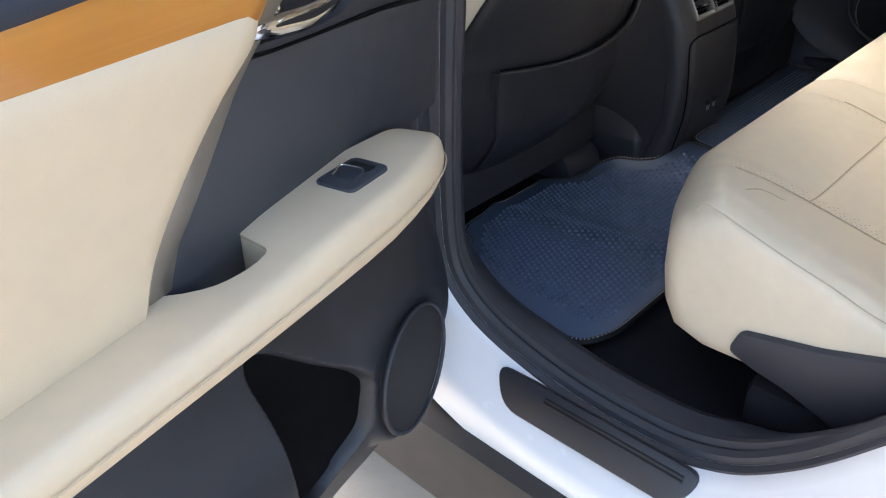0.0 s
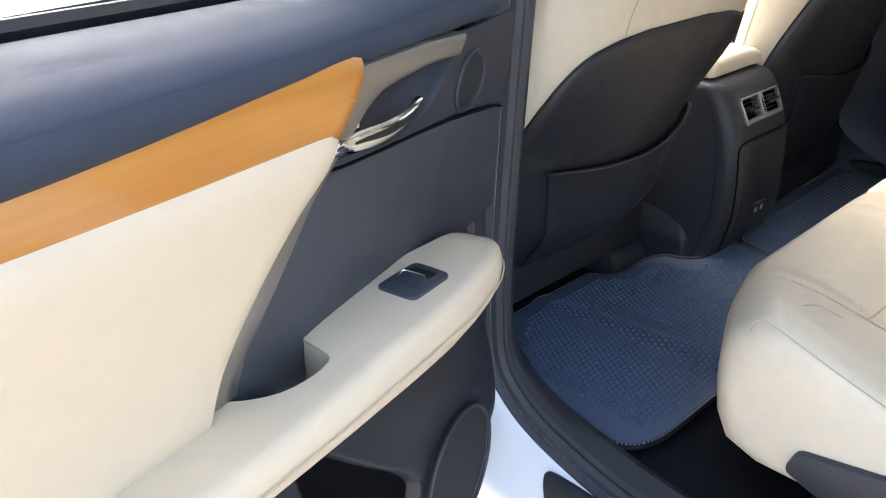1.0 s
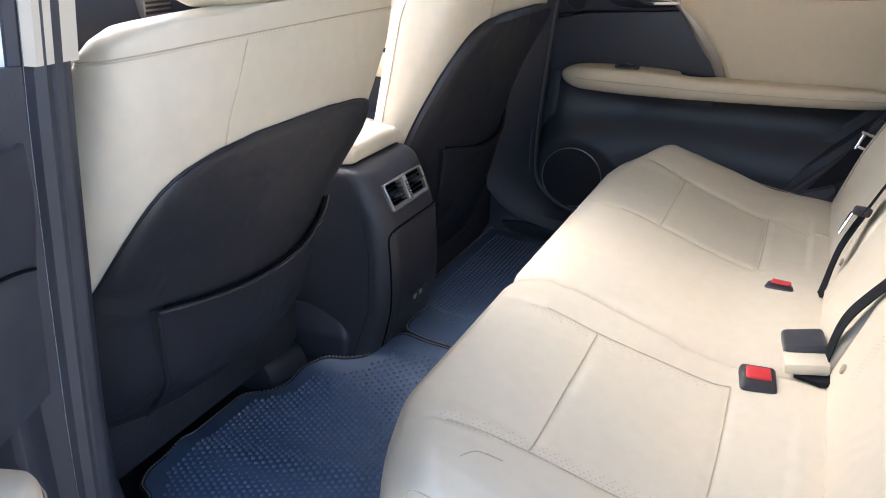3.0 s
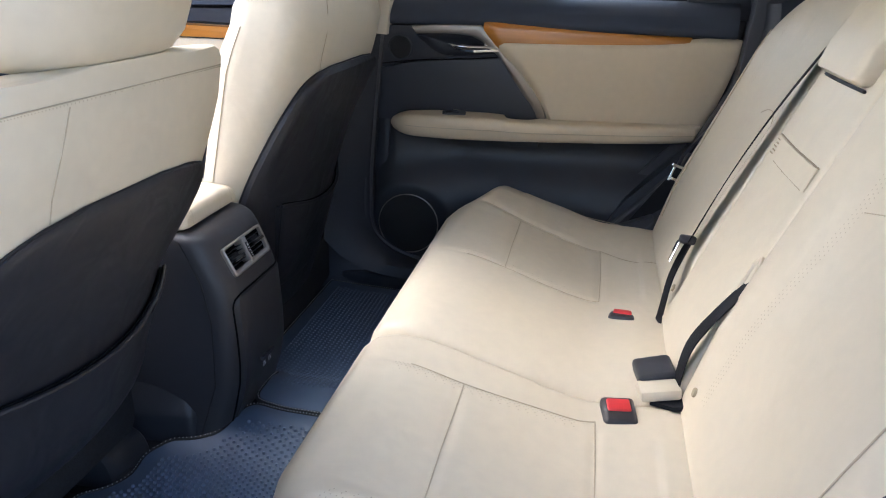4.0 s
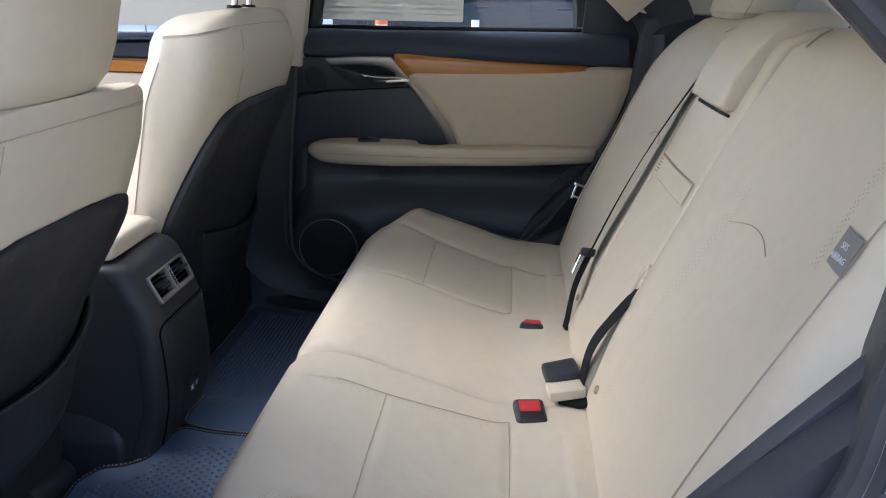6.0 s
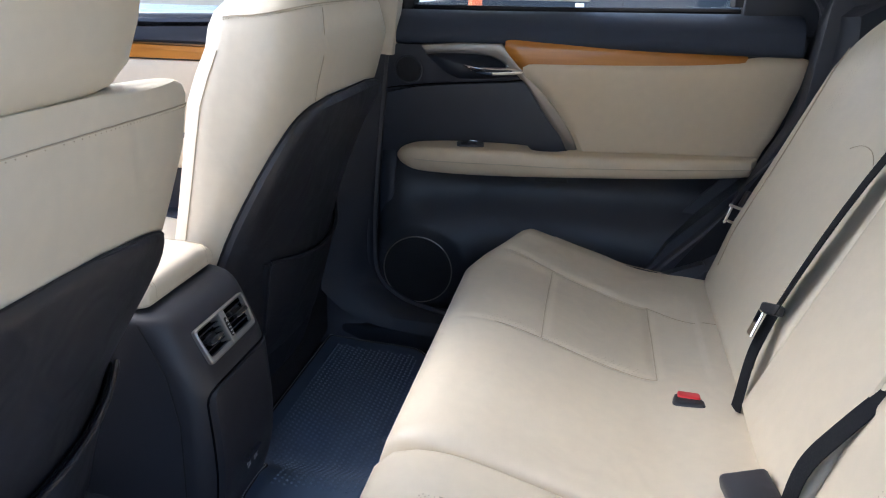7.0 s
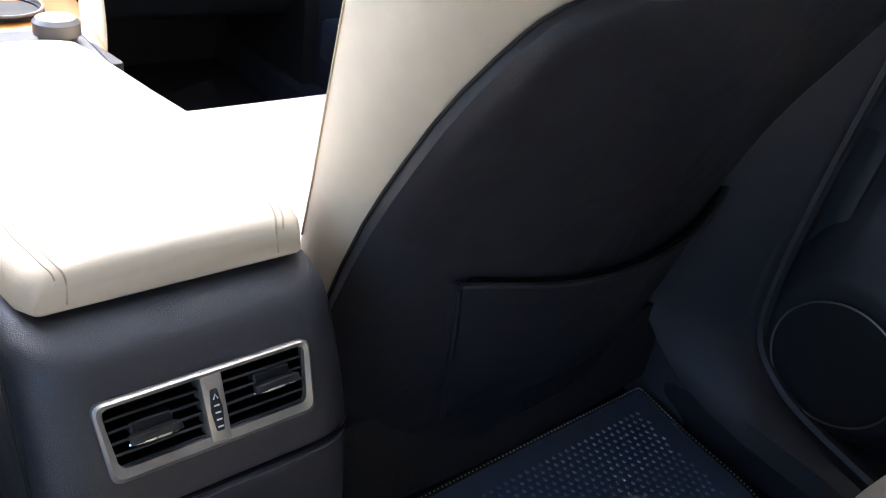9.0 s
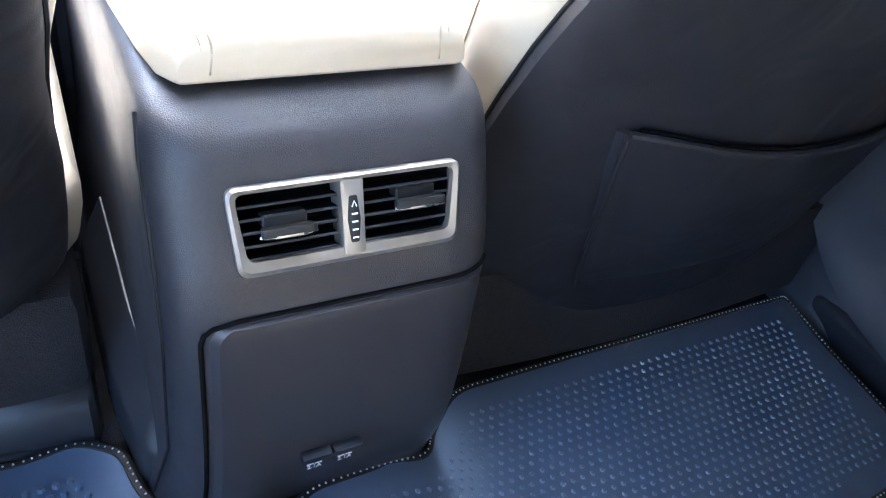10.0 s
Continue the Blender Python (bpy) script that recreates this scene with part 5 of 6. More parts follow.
# middle backrest: head pad, pull slot, label flap
padr = []
for t, k in ((0, 0.9), (0.03, 0.97), (0.1, 1), (0.3, 1), (0.5, 1), (0.7, 1), (0.9, 1), (0.97, 0.97), (1.0, 0.85)):
    x = lerp(-0.088, 0.088, t)
    sec = []
    for z, f in ((0.982, -0.02), (0.981, 0.012), (0.988, 0.026), (1.02, 0.030), (1.06, 0.024), (1.085, 0.012), (1.100, -0.012), (1.103, -0.04), (1.098, -0.07), (1.05, -0.08)):
        c = (1.04, -0.02)
        zz, ff = c[0] + (z - c[0]) * k, c[1] + (f - c[1]) * k
        sec.append(Vector((x, back_y(zz) + ff + 0.008, zz)))
    padr.append(sec)
part("middle_head_pad", loft(padr), BEIGE, bench, "cream leather middle head pad", smooth=60)
part("pull_slot", tube([on_back(x, 0.977, True, 0.002) for x in (-0.084, -0.03, 0.03, 0.080)], 0.0022, 6), BLACK, bmid, "dark pull slot")
flap = part("label_flap", grid(lambda u, v: on_back(lerp(-0.103, 0.100, u), lerp(0.864, 0.8915, v), True, 0.0006 + 0.0016 * v), 8, 4, 0.0012), BEIGE, bmid, "small cream flap with an embossed label")
part("flap_shadow_line", tube([on_back(x, 0.8925, True, 0.0018) for x in (-0.103, 0.0, 0.100)], 0.0011), SEAM, flap)
part("flap_lower_line", tube([on_back(x, 0.8635, True, 0.001) for x in (-0.09, 0.0, 0.06)], 0.0006), SEAM, flap)
for k in range(5):
    part("label_bar", box(on_back(0.086 - 0.003 * (k % 2), 0.887 - 0.0045 * k, True, 0.0030), (0.014, 0.001, 0.0016)), SEAM, flap)

# rear headrests
for s in (-1, 1):
    hx = -0.325 if s < 0 else 0.348
    rings = []
    for t in (0, 0.02, 0.07, 0.2, 0.4, 0.6, 0.8, 0.93, 0.98, 1.0):
        z = 1.082 + 0.20 * t
        k = (1 - abs(2 * t - 1) ** 6) ** 0.4 if 0 < t < 1 else 0.2
        hw, hd = 0.125 * (0.5 + 0.5 * k), 0.055 * (0.35 + 0.65 * k)
        rings.append([Vector((hx + hw * math.copysign(abs(math.cos(q)) ** 0.6, math.cos(q)), -0.895 - 0.10 * t + hd * math.copysign(abs(math.sin(q)) ** 0.6, math.sin(q)), z)) for q in [i * math.pi / 16 for i in range(32)]])
    hr = part("headrest", loft(rings), BEIGE, bench, "cream leather headrest")
    part("headrest_seam", tube([Vector((hx - s * 0.118, -0.862 - 0.10 * t, 1.082 + 0.20 * t)) for t in (0.05, 0.3, 0.6, 0.9)], 0.0010), SEAM, hr)
    for dx in (-0.05, 0.05):
        part("headrest_post", tube([(hx + dx, -0.90, 1.06), (hx + dx, -0.905, 1.10)], 0.0055, 8), CHROME, hr)

# side trims of the bench
for s in (-1, 1):
    side = fillet([(-0.362, 0.508), (-0.372, 0.536), (-0.45, 0.552), (-0.53, 0.578), (-0.63, 0.62), (-0.64, 0.44), (-0.52, 0.452), (-0.43, 0.488), (-0.39, 0.497)], 0.008)
    part("cushion_side_trim", slab(side, lambda a, b, k: Vector((s * k, a, b)), 0.575, 0.603, 0.006), DARK_PLASTIC, bench, "dark plastic cushion side trim")
    back = 0.045 if s > 0 else 0
    cover = fillet([(-0.600 - back / 2, 0.60), (-0.629 - back, 0.752), (-0.647 - back, 0.772), (-0.696 - back, 0.832), (-0.752 - back, 0.896), (-0.84, 0.885), (-0.76, 0.60)], 0.008)
    part("backrest_side_trim", slab(cover, lambda a, b, k: Vector((s * k, a, b)), 0.598, 0.617, 0.006), DARK_PLASTIC, bench, "dark plastic backrest side trim")

# airbag tag on the left backrest
tag = thing("airbag_tag", "small grey fabric tag sewn on the backrest seam", "tag")
part("tag_cloth", grid(lambda u, v: on_back(lerp(-0.535, -0.508, u), lerp(0.925, 0.953, v) + 0.004 * u, False, 0.003 + 0.003 * u), 4, 4, 0.001), GREY_TAG, tag)
for i, (word, z) in enumerate((("SRS", 0.941), ("AIRBAG", 0.932))):
    cu = bpy.data.curves.new("tag_text", "FONT")
    cu.body, cu.size, cu.align_x, cu.extrude = word, 0.0072, "CENTER", 0.0002
    t = new("tag_text", cu)
    t.parent = tag
    cu.materials.append(WHITE_MARK)
    t.matrix_world = Matrix.Translation(on_back(-0.5215, z + 0.002, False, 0.0068)) @ pose(0, 0, 0, 90 - 23.6, 0, 180)

# buckles and belts
def buckle(name, x, y, z, turn, lab, red):
    b = thing(name, lab, "seatbelt buckle", "seatbelt buckles")
    m = Matrix.Translation((x, y, z)) @ turn
    bm = box((0, 0, -0.002), (0.042, 0.048, 0.018), 0.006, 3)
    bm.transform(m)
    part("buckle_body", bm, BLACK_LEATHER, b)
    if red:
        bm = box((0, 0.006, 0.0065), (0.029, 0.022, 0.006), 0.0028, 3)
        bm.transform(m)
        part("release_button", bm, RED, b, "red release button")
    rings = [Vector((math.cos(q) * 0.023, math.sin(q) * 0.028, -0.008)) for q in [i * math.pi / 12 for i in range(24)]]
    part("leather_slot", tube([m @ p for p in rings], 0.003, 6, closed=True), BEIGE, b, "stitched leather buckle slot")
    return b


buckle("seatbelt_buckle", -0.160, -0.553, cush_top(-0.15, -0.553) + 0.001, pose(0, 0, 0, 10, 0, -82), "black seatbelt buckle with a red button in the cushion", True)
buckle("seatbelt_buckle", 0.142, -0.562, cush_top(0.142, -0.562) - 0.006, pose(0, 0, 0, -10, 0, -95), "black seatbelt buckle with a red button in the cushion", True)
b = thing("seatbelt_buckle", "black middle seatbelt buckle held by a cream strap", "seatbelt buckle", "seatbelt buckles")
bm = box((0, 0, 0), (0.055, 0.050, 0.020), 0.006, 3)
bm.transform(Matrix.Translation((-0.078, -0.598, 0.604)) @ pose(0, 0, 0, -12, 0, 8))
part("buckle_body", bm, BLACK_LEATHER, b)
bm = box((0, 0, 0), (0.036, 0.052, 0.016), 0.005, 2)
bm.transform(Matrix.Translation((-0.116, -0.602, 0.599)) @ pose(0, 0, 0, -8, 0, 8))
part("strap", bm, BEIGE, b, "cream leather strap")
part("buckle_stalk", ribbon([(-0.115, -0.60, 0.588), (-0.13, -0.625, 0.592), (-0.135, -0.645, 0.60)], 0.035, 0.006, [(1, 0, 0), (1, 0, 0)]), WEB, b)

mb = thing("seatbelt", "black middle seatbelt webbing over the rear backrest", "seatbelt", "seatbelts")
p0, p1 = on_back(0.135, 1.050, False, 0.006), Vector((0.150, -0.650, 0.714))
part("webbing", ribbon([p0.lerp(p1, i / 10) + Vector((0, 0.012 * math.sin(math.pi * i / 10), 0)) for i in range(11)], 0.044, 0.0014, [(1, -0.20, -0.05), (1, -0.25, -0.1)]), WEB, mb)
part("belt_guide", box(p1 + Vector((0, 0.004, 0)), (0.040, 0.012, 0.014), 0.004, 2, pose(0, 0, 0, 20, 15, 20)), BLACK_LEATHER, mb, "black belt guide")
part("tongue", box(p1 + Vector((-0.005, 0.022, -0.018)), (0.022, 0.003, 0.034), 0.001, 1, pose(0, 0, 0, 20, 10, 0)), CHROME, mb, "chrome belt tongue")
part("webbing_lower", ribbon(smooth_line([p1, (0.135, -0.628, 0.66), (0.125, -0.618, 0.60), (0.120, -0.615, 0.585)], 4), 0.026, 0.0014, [(1, 0.1, 0), (1, 0.2, 0)]), WEB, mb)
sb = thing("seatbelt", "black seatbelt webbing tucked between backrests", "seatbelt", "seatbelts")
part("webbing", ribbon(smooth_line([on_back(-0.120, 0.765, True, -0.006), on_back(-0.118, 0.71, True, 0.010), on_back(-0.112, 0.66, True, 0.014), (-0.108, -0.622, 0.595)], 5), 0.024, 0.0014, [(1, 0.1, 0), (1, 0.2, 0)]), WEB, sb)
slot = [(-0.125, 0.77), (-0.115, 0.785), (-0.105, 0.775), (-0.107, 0.74)]
part("slot_trim", tube([on_back(x, z, True, 0.001) for x, z in slot], 0.003, 6), BEIGE, sb, "cream slot edging")
rb_ = thing("seatbelt", "black seatbelt with a chrome tongue beside the rear pillar", "seatbelt", "seatbelts")
part("webbing", ribbon(smooth_line([(0.608, -0.865, 0.945), (0.604, -0.84, 0.915), (0.598, -0.80, 0.87), (0.588, -0.728, 0.785), (0.576, -0.684, 0.722), (0.600, -0.62, 0.62), (0.606, -0.58, 0.56)], 5), 0.040, 0.0014, [(0.5, 1, 0.6), (0.4, 1, 0.3)]), WEB, rb_)
part("tongue_grip", box((0.568, -0.690, 0.738), (0.012, 0.040, 0.03), 0.004, 2, pose(0, 0, 0, 25, 0, 20)), BLACK_LEATHER, rb_)
for dx, dz, sz in ((0, 0.016, (0.003, 0.030, 0.005)), (0, -0.012, (0.003, 0.030, 0.005))):
    part("tongue", box((0.553, -0.664, 0.716 + dz), sz, 0.001, 1, pose(0, 0, 0, 20, 0, 15)), CHROME, rb_, "chrome belt tongue")
for dy in (-0.013, 0.013):
    part("tongue", box((0.553, -0.664 + dy, 0.718), (0.003, 0.005, 0.030), 0.001, 1, pose(0, 0, 0, 20, 0, 15)), CHROME, rb_, "chrome belt tongue")
striker = thing("door_striker", "bolted door striker on the white rear pillar", "striker")
part("bolt", disc((-0.722, -0.727, 0.846), 0.010, (-1, 0, 0), 0.02, 20), SEAL, striker)
part("bolt_head", disc((-0.726, -0.727, 0.846), 0.006, (-1, 0, 0), 0.006, 6), DARK_PLASTIC, striker)

# Floor mats
def mat_thing(name, outline, z, lab, dots_box, pitch, stud, slope=None):
    m = thing(name, lab, "floor mat", "floor mats")
    zz = slope or (lambda x, y: 0.0)
    pl = lambda a, b, k: Vector((a, b, z + k + zz(a, b)))
    sheet = slab(outline, lambda a, b, k: Vector((a, b, z + k)), 0.0, 0.007, 0.002)
    for k in range(50):
        bmesh.ops.bisect_plane(sheet, geom=sheet.verts[:] + sheet.edges[:] + sheet.faces[:], plane_co=(-0.42 + 0.0125 * k, 0, 0), plane_no=(1, 0, 0))
    for v in sheet.verts:
        v.co.z += zz(v.co.x, v.co.y)
    part("mat_sheet", sheet, RUBBER, m, smooth=50)
    n = len(outline)
    part("mat_binding", tube([pl(p.x, p.y, 0.004) for p in outline], 0.0045, 6, closed=True), BLACK, m, "black stitched edge binding")
    st = []
    for i in range(n):
        a, b2 = Vector(outline[i]), Vector(outline[(i + 1) % n])
        k = max(1, round((b2 - a).length / 0.0052))
        st += [(pl(*(a.lerp(b2, j / k)), 0.0076), (0, 0, 1)) for j in range(k)]
    tagged(part("edge_stitches", dots(st, 0.0011, 0.0011, 5), WHITE_MARK, m), kind="stuff")

    def inside(x, y):
        c, o = False, outline
        for i in range(n):
            a, b2 = o[i - 1], o[i]
            if (a.y > y) != (b2.y > y) and x < (b2.x - a.x) * (y - a.y) / (b2.y - a.y) + a.x:
                c = not c
        return c

    places, j, y = [], 0, dots_box[2]
    while y < dots_box[3]:
        x = dots_box[0] + (pitch / 2 if j % 2 else 0)
        while x < dots_box[1]:
            if all(inside(x + dx, y + dy) for dx, dy in ((0.030, 0), (-0.030, 0), (0, 0.024), (0, -0.024))):
                places.append((pl(x, y, 0.0068), (0, 0, 1)))
            x += pitch
        y += pitch * 0.87
        j += 1
    tagged(part("mat_studs", dots(places, pitch * stud, 0.03 * (stud - 0.21), 6), STUD, m, "small raised rubber studs"), kind="stuff")
    return m


left = fillet([(-0.578, -0.165), (-0.582, -0.068), (-0.560, 0.050), (-0.548, 0.100), (-0.494, 0.106), (-0.476, 0.118), (-0.466, 0.145), (-0.440, 0.158), (-0.240, 0.160), (-0.216, 0.128), (-0.185, 0.114), (-0.135, 0.120),
               (-0.106, 0.094), (-0.100, 0.055), (-0.086, 0.022), (-0.060, 0.010), (-0.034, 0.006), (-0.020, -0.010), (-0.030, -0.055), (-0.035, -0.20), (-0.36, -0.185), (-0.53, -0.185)],
              [0.03, 0.03, 0.02, 0.008, 0.012, 0.012, 0.012, 0.012, 0.012, 0.014, 0.014, 0.014, 0.014, 0.014, 0.014, 0.012, 0.010, 0.012, 0.02, 0.01, 0.02, 0.03], 4)
mat_thing("floor_mat", left, 0.393, "navy rubber floor mat with studs and bound edges", (-0.53, -0.06, -0.16, 0.14), 0.0098, 0.33, lambda x, y: hump(x) + 0.007 * math.exp(-(((x + 0.345 + 0.2 * y) / 0.02) ** 2)))
right = fillet([(-0.028, -0.20), (-0.023, -0.055), (-0.010, -0.008), (0.008, 0.002), (0.040, 0.003), (0.104, 0.006), (0.122, 0.034), (0.165, 0.074), (0.30, 0.076), (0.588, 0.076), (0.576, 0.0), (0.570, -0.080), (0.562, -0.118), (0.520, -0.146), (0.32, -0.165)],
               [0.01, 0.02, 0.012, 0.012, 0.01, 0.014, 0.02, 0.02, 0.02, 0.006, 0.02, 0.02, 0.02, 0.03, 0.03], 4)
mat_thing("floor_mat", right, 0.393, "navy rubber floor mat with studs beside the far door", (0.05, 0.56, -0.18, 0.10), 0.0100, 0.26, hump)

# black duct cover under the front seat, beside the console
dc = thing("floor_duct_cover", "black plastic duct cover on the carpet under the front seat", "duct cover")
prof = fillet([(0.126, 0.36), (0.130, 0.404), (0.140, 0.428), (0.165, 0.440), (0.210, 0.442), (0.210, 0.36)], [0, 0.01, 0.014, 0.014, 0, 0], 4)
ends = [(-0.203, 0.80, 0.022), (-0.201, 0.93, 0.012), (-0.196, 0.985, 0.005), (-0.186, 1.0, 0.0), (-0.150, 1.0, -0.006), (-0.122, 1.0, -0.010), (-0.117, 0.985, -0.008), (-0.114, 0.94, -0.002)]
part("cover", loft([[Vector((x, 0.26 + (p.x + dy - 0.26) * k, 0.36 + (p.y - 0.36) * k)) for p in prof] for x, k, dy in ends]), LOWER_PLASTIC, dc)
part("rim", tube([(-0.190, 0.128, 0.396), (-0.150, 0.122, 0.396), (-0.120, 0.118, 0.396)], 0.003, 6), LOWER_PLASTIC, dc)

# low skirt along the foot of the console
foot = fillet([(-0.060, 0.30), (-0.060, 0.050), (-0.096, 0.056), (-0.106, 0.150), (-0.106, 0.30)], [0, 0, 0.016, 0.03, 0], 6)
part("console_skirt", loft([[Vector((p.x + dx * (p.x < -0.07), p.y + dx * (p.y < 0.1), z)) for p in foot] for z, dx in ((0.37, 0.0), (0.410, 0.0), (0.444, 0.002), (0.450, 0.0035), (0.456, 0.007), (0.490, 0.022))]), LOWER_PLASTIC, console, "dark plastic skirt round the console foot")

# right sill step inside
part("far_sill_cover", box((0.634, -0.27, 0.387), (0.052, 0.662, 0.060), 0.010, 3), DARK_PLASTIC, car, "dark plastic sill plate")
part("far_pillar_seal", box((0.712, 0.005, 0.72), (0.02, 0.11, 0.62), 0.004), SEAL, car, "dark rubber pillar seal")
part("far_sill", box((0.675, -0.20, 0.380), (0.07, 0.9, 0.104), 0.004), DARK_PLASTIC, car, "dark door sill")
for sx, y_, flare in ((1, 0.05, 1.0), (-1, 0.06, 0.55)):
    foot = fillet([(0, -0.05), (0.034, -0.045), (0.05, 0.0), (0.05, 0.16), (0, 0.18)], [0, 0.02, 0.03, 0.02, 0], 5)
    rows = [[Vector((sx * (0.648 - (0.35 + 0.75 * flare * math.exp(-(z - 0.38) / 0.045)) * p.x), p.y + y_, z)) for p in foot] for z in [0.38 + 0.02 * k for k in range(14)]]
    part("pillar_foot_trim", loft(rows), DARK_PLASTIC, car, "dark pillar foot trim")
part("far_rear_jamb", slab([(-0.44, 0.40), (-0.57, 0.62), (-0.75, 0.80), (-0.785, 1.06), (-0.95, 1.07), (-0.95, 0.40)], lambda a, b, k: Vector((k, a, b)), 0.742, 0.668, 0.0), DARK_PLASTIC, car, "dark door jamb")
part("far_jamb_seal", slab([(-0.44, 0.40), (-0.55, 0.62), (-0.66, 0.74), (-0.72, 0.86), (-0.745, 0.98), (-0.76, 1.07), (-0.95, 1.07), (-0.95, 0.40)], lambda a, b, k: Vector((k, a, b)), 0.7435, 0.722, 0.0), SEAL, car, "dark rubber jamb seal")
# Front doors (closed)
for s in (-1, 1):
    fd = thing("front_door", "closed front door lined in cream leather, wood and dark plastic", "car door", "front doors")
    F = lambda a, b, k: Vector((s * (0.66 - k), a, b))
    part("door_lining", slab([(0.10, 0.40), (0.10, 0.95), (0.10, 1.02), (1.15, 1.00), (1.15, 0.40)], F, -0.05, -0.02, 0.006), DARK_PLASTIC, fd, "dark plastic door lining")
    part("outer_skin", slab([(0.04, 0.36), (0.04, 1.02), (1.2, 1.00), (1.2, 0.36)], F, -0.055, -0.085, 0.01), WHITE_PAINT, fd, "white outer skin")
    part("beige_panel", slab(fillet([(0.14, 0.78), (0.14, 0.925), (0.75, 0.925), (0.62, 0.78)], 0.01), F, -0.03, -0.012, 0.004), BEIGE_DOOR, fd, "cream leather door panel")
    part("wood_trim", slab(fillet([(0.12, 0.928), (0.12, 0.955), (0.85, 0.962), (0.80, 0.928)], 0.004), F, -0.03, -0.008, 0.004), WOOD, fd, "honey wood trim")
    part("top_pad", slab(fillet([(0.10, 0.958), (0.10, 1.012), (1.15, 1.00), (1.15, 0.965)], 0.004), F, -0.05, -0.005, 0.012), DARK_PAD, fd, "dark soft pad")
    part("armrest", loft([[Vector((s * (0.66 - w), y, z)) for w, z in fillet([(-0.03, 0.715), (h, 0.72), (h + 0.008, 0.745), (h, 0.768), (-0.03, 0.768)], [0, 0.01, 0.012, 0.01, 0])] for y, h in ((0.16, 0.01), (0.17, 0.03), (0.30, 0.045), (0.60, 0.045), (0.80, 0.035), (0.86, 0.0))]), BEIGE_DOOR, fd, "cream leather armrest")
    part("map_pocket", slab(fillet([(0.30, 0.52), (0.30, 0.62), (0.95, 0.60), (0.95, 0.52)], 0.02), F, -0.02, 0.03, 0.01), DARK_PLASTIC, fd, "dark map pocket")
    fg = part("window_glass", slab([(0.05, 1.02), (0.03, 1.18), (-0.02, 1.40), (0.50, 1.40), (1.10, 1.02)], F, -0.062, -0.058), GLASS, fd, "clear window glass", smooth=0)
    fg.visible_shadow = False
    part("window_frame", tube([F(a, b, -0.06) for a, b in ((0.05, 1.02), (0.03, 1.18), (-0.02, 1.40), (0.50, 1.41), (1.12, 1.02))], 0.02, 8), BLACK, fd, "black window frame")

for s in (-1, 1):
    part("front_sill", box((s * 0.668, 0.845, 0.375), (0.09, 1.18, 0.12), 0.006), DARK_PLASTIC, car, "dark front door sill")
    part("kick_panel", box((s * 0.67, 1.25, 0.70), (0.04, 0.42, 0.66)), BLACK, car, "dark footwell side panel")

# Dashboard and front footwell
dash = thing("dashboard", "dark dashboard across the front of the cabin", "dashboard")
part("dash_body", loft([[Vector((x, y, z)) for y, z in fillet([(1.38, 0.55), (1.12, 0.55), (1.02, 0.66), (0.98, 0.82), (1.02, 0.94), (1.12, 1.0), (1.38, 1.0)], 0.04)] for x in (-0.665, -0.3, 0, 0.3, 0.665)]), LOWER_PLASTIC, dash, "dark plastic dash body")
for x in (-0.48, -0.10, 0.10, 0.52):
    v = part("dash_vent", box((x, 0.985, 0.86), (0.10, 0.03, 0.06), 0.008), SATIN, dash, "dash air vent")
    for k in range(4):
        part("vent_slat", box((x, 0.968, 0.842 + 0.012 * k), (0.088, 0.006, 0.006), 0.001, 1), BLACK, v)
film = thing("floor_film", "crumpled clear plastic film on the front passenger floor", "plastic film")
FILM = bpy.data.materials.new("clear_film")
FILM.use_nodes = True
fn, fl = FILM.node_tree.nodes, FILM.node_tree.links
clear, gloss, both = fn.new("ShaderNodeBsdfTransparent"), fn.new("ShaderNodeBsdfGlossy"), fn.new("ShaderNodeMixShader")
gloss.inputs["Roughness"].default_value = 0.10
both.inputs[0].default_value = 0.07
fl.new(clear.outputs[0], both.inputs[1])
fl.new(gloss.outputs[0], both.inputs[2])
fl.new(both.outputs[0], fn["Material Output"].inputs["Surface"])
part("film_sheet", grid(lambda u, v: Vector((lerp(0.17, 0.44, u), lerp(0.72, 1.0, v), 0.42 + 0.012 * math.sin(u * 5 + v * 2) * v + 0.02 * noise.noise(Vector((u * 4, v * 4, 0))) + 0.05 * v * v)), 40, 30, 0.001), FILM, film, smooth=60)

# Window stickers
def sticker(P, a0, a1, z0, z1, lab):
    st = thing("window_sticker", lab, "sticker", "window stickers")
    part("paper", slab(fillet([(a0, z0), (a1, z0), (a1, z1), (a0, z1)], 0.004), lambda a, b, k: P(a, k, b), -0.0815, -0.080), PAPER, st, "white paper sheet", smooth=0)
    rnd = random.Random(5)
    w = a1 - a0
    for k in range(18):
        z = z0 + 0.014 + k * 0.0115
        if z > z1 - 0.012:
            break
        for c in range(3):
            q0 = a0 + 0.02 + c * w * 0.32
            q1 = q0 + w * rnd.uniform(0.12, 0.28)
            part("print_bar", slab([(q0, z), (min(q1, a1 - 0.01), z), (min(q1, a1 - 0.01), z + 0.0032), (q0, z + 0.0032)], lambda a, b, k2: P(a, k2, b), -0.0805, -0.0795), PRINT, st, smooth=0)
    return st


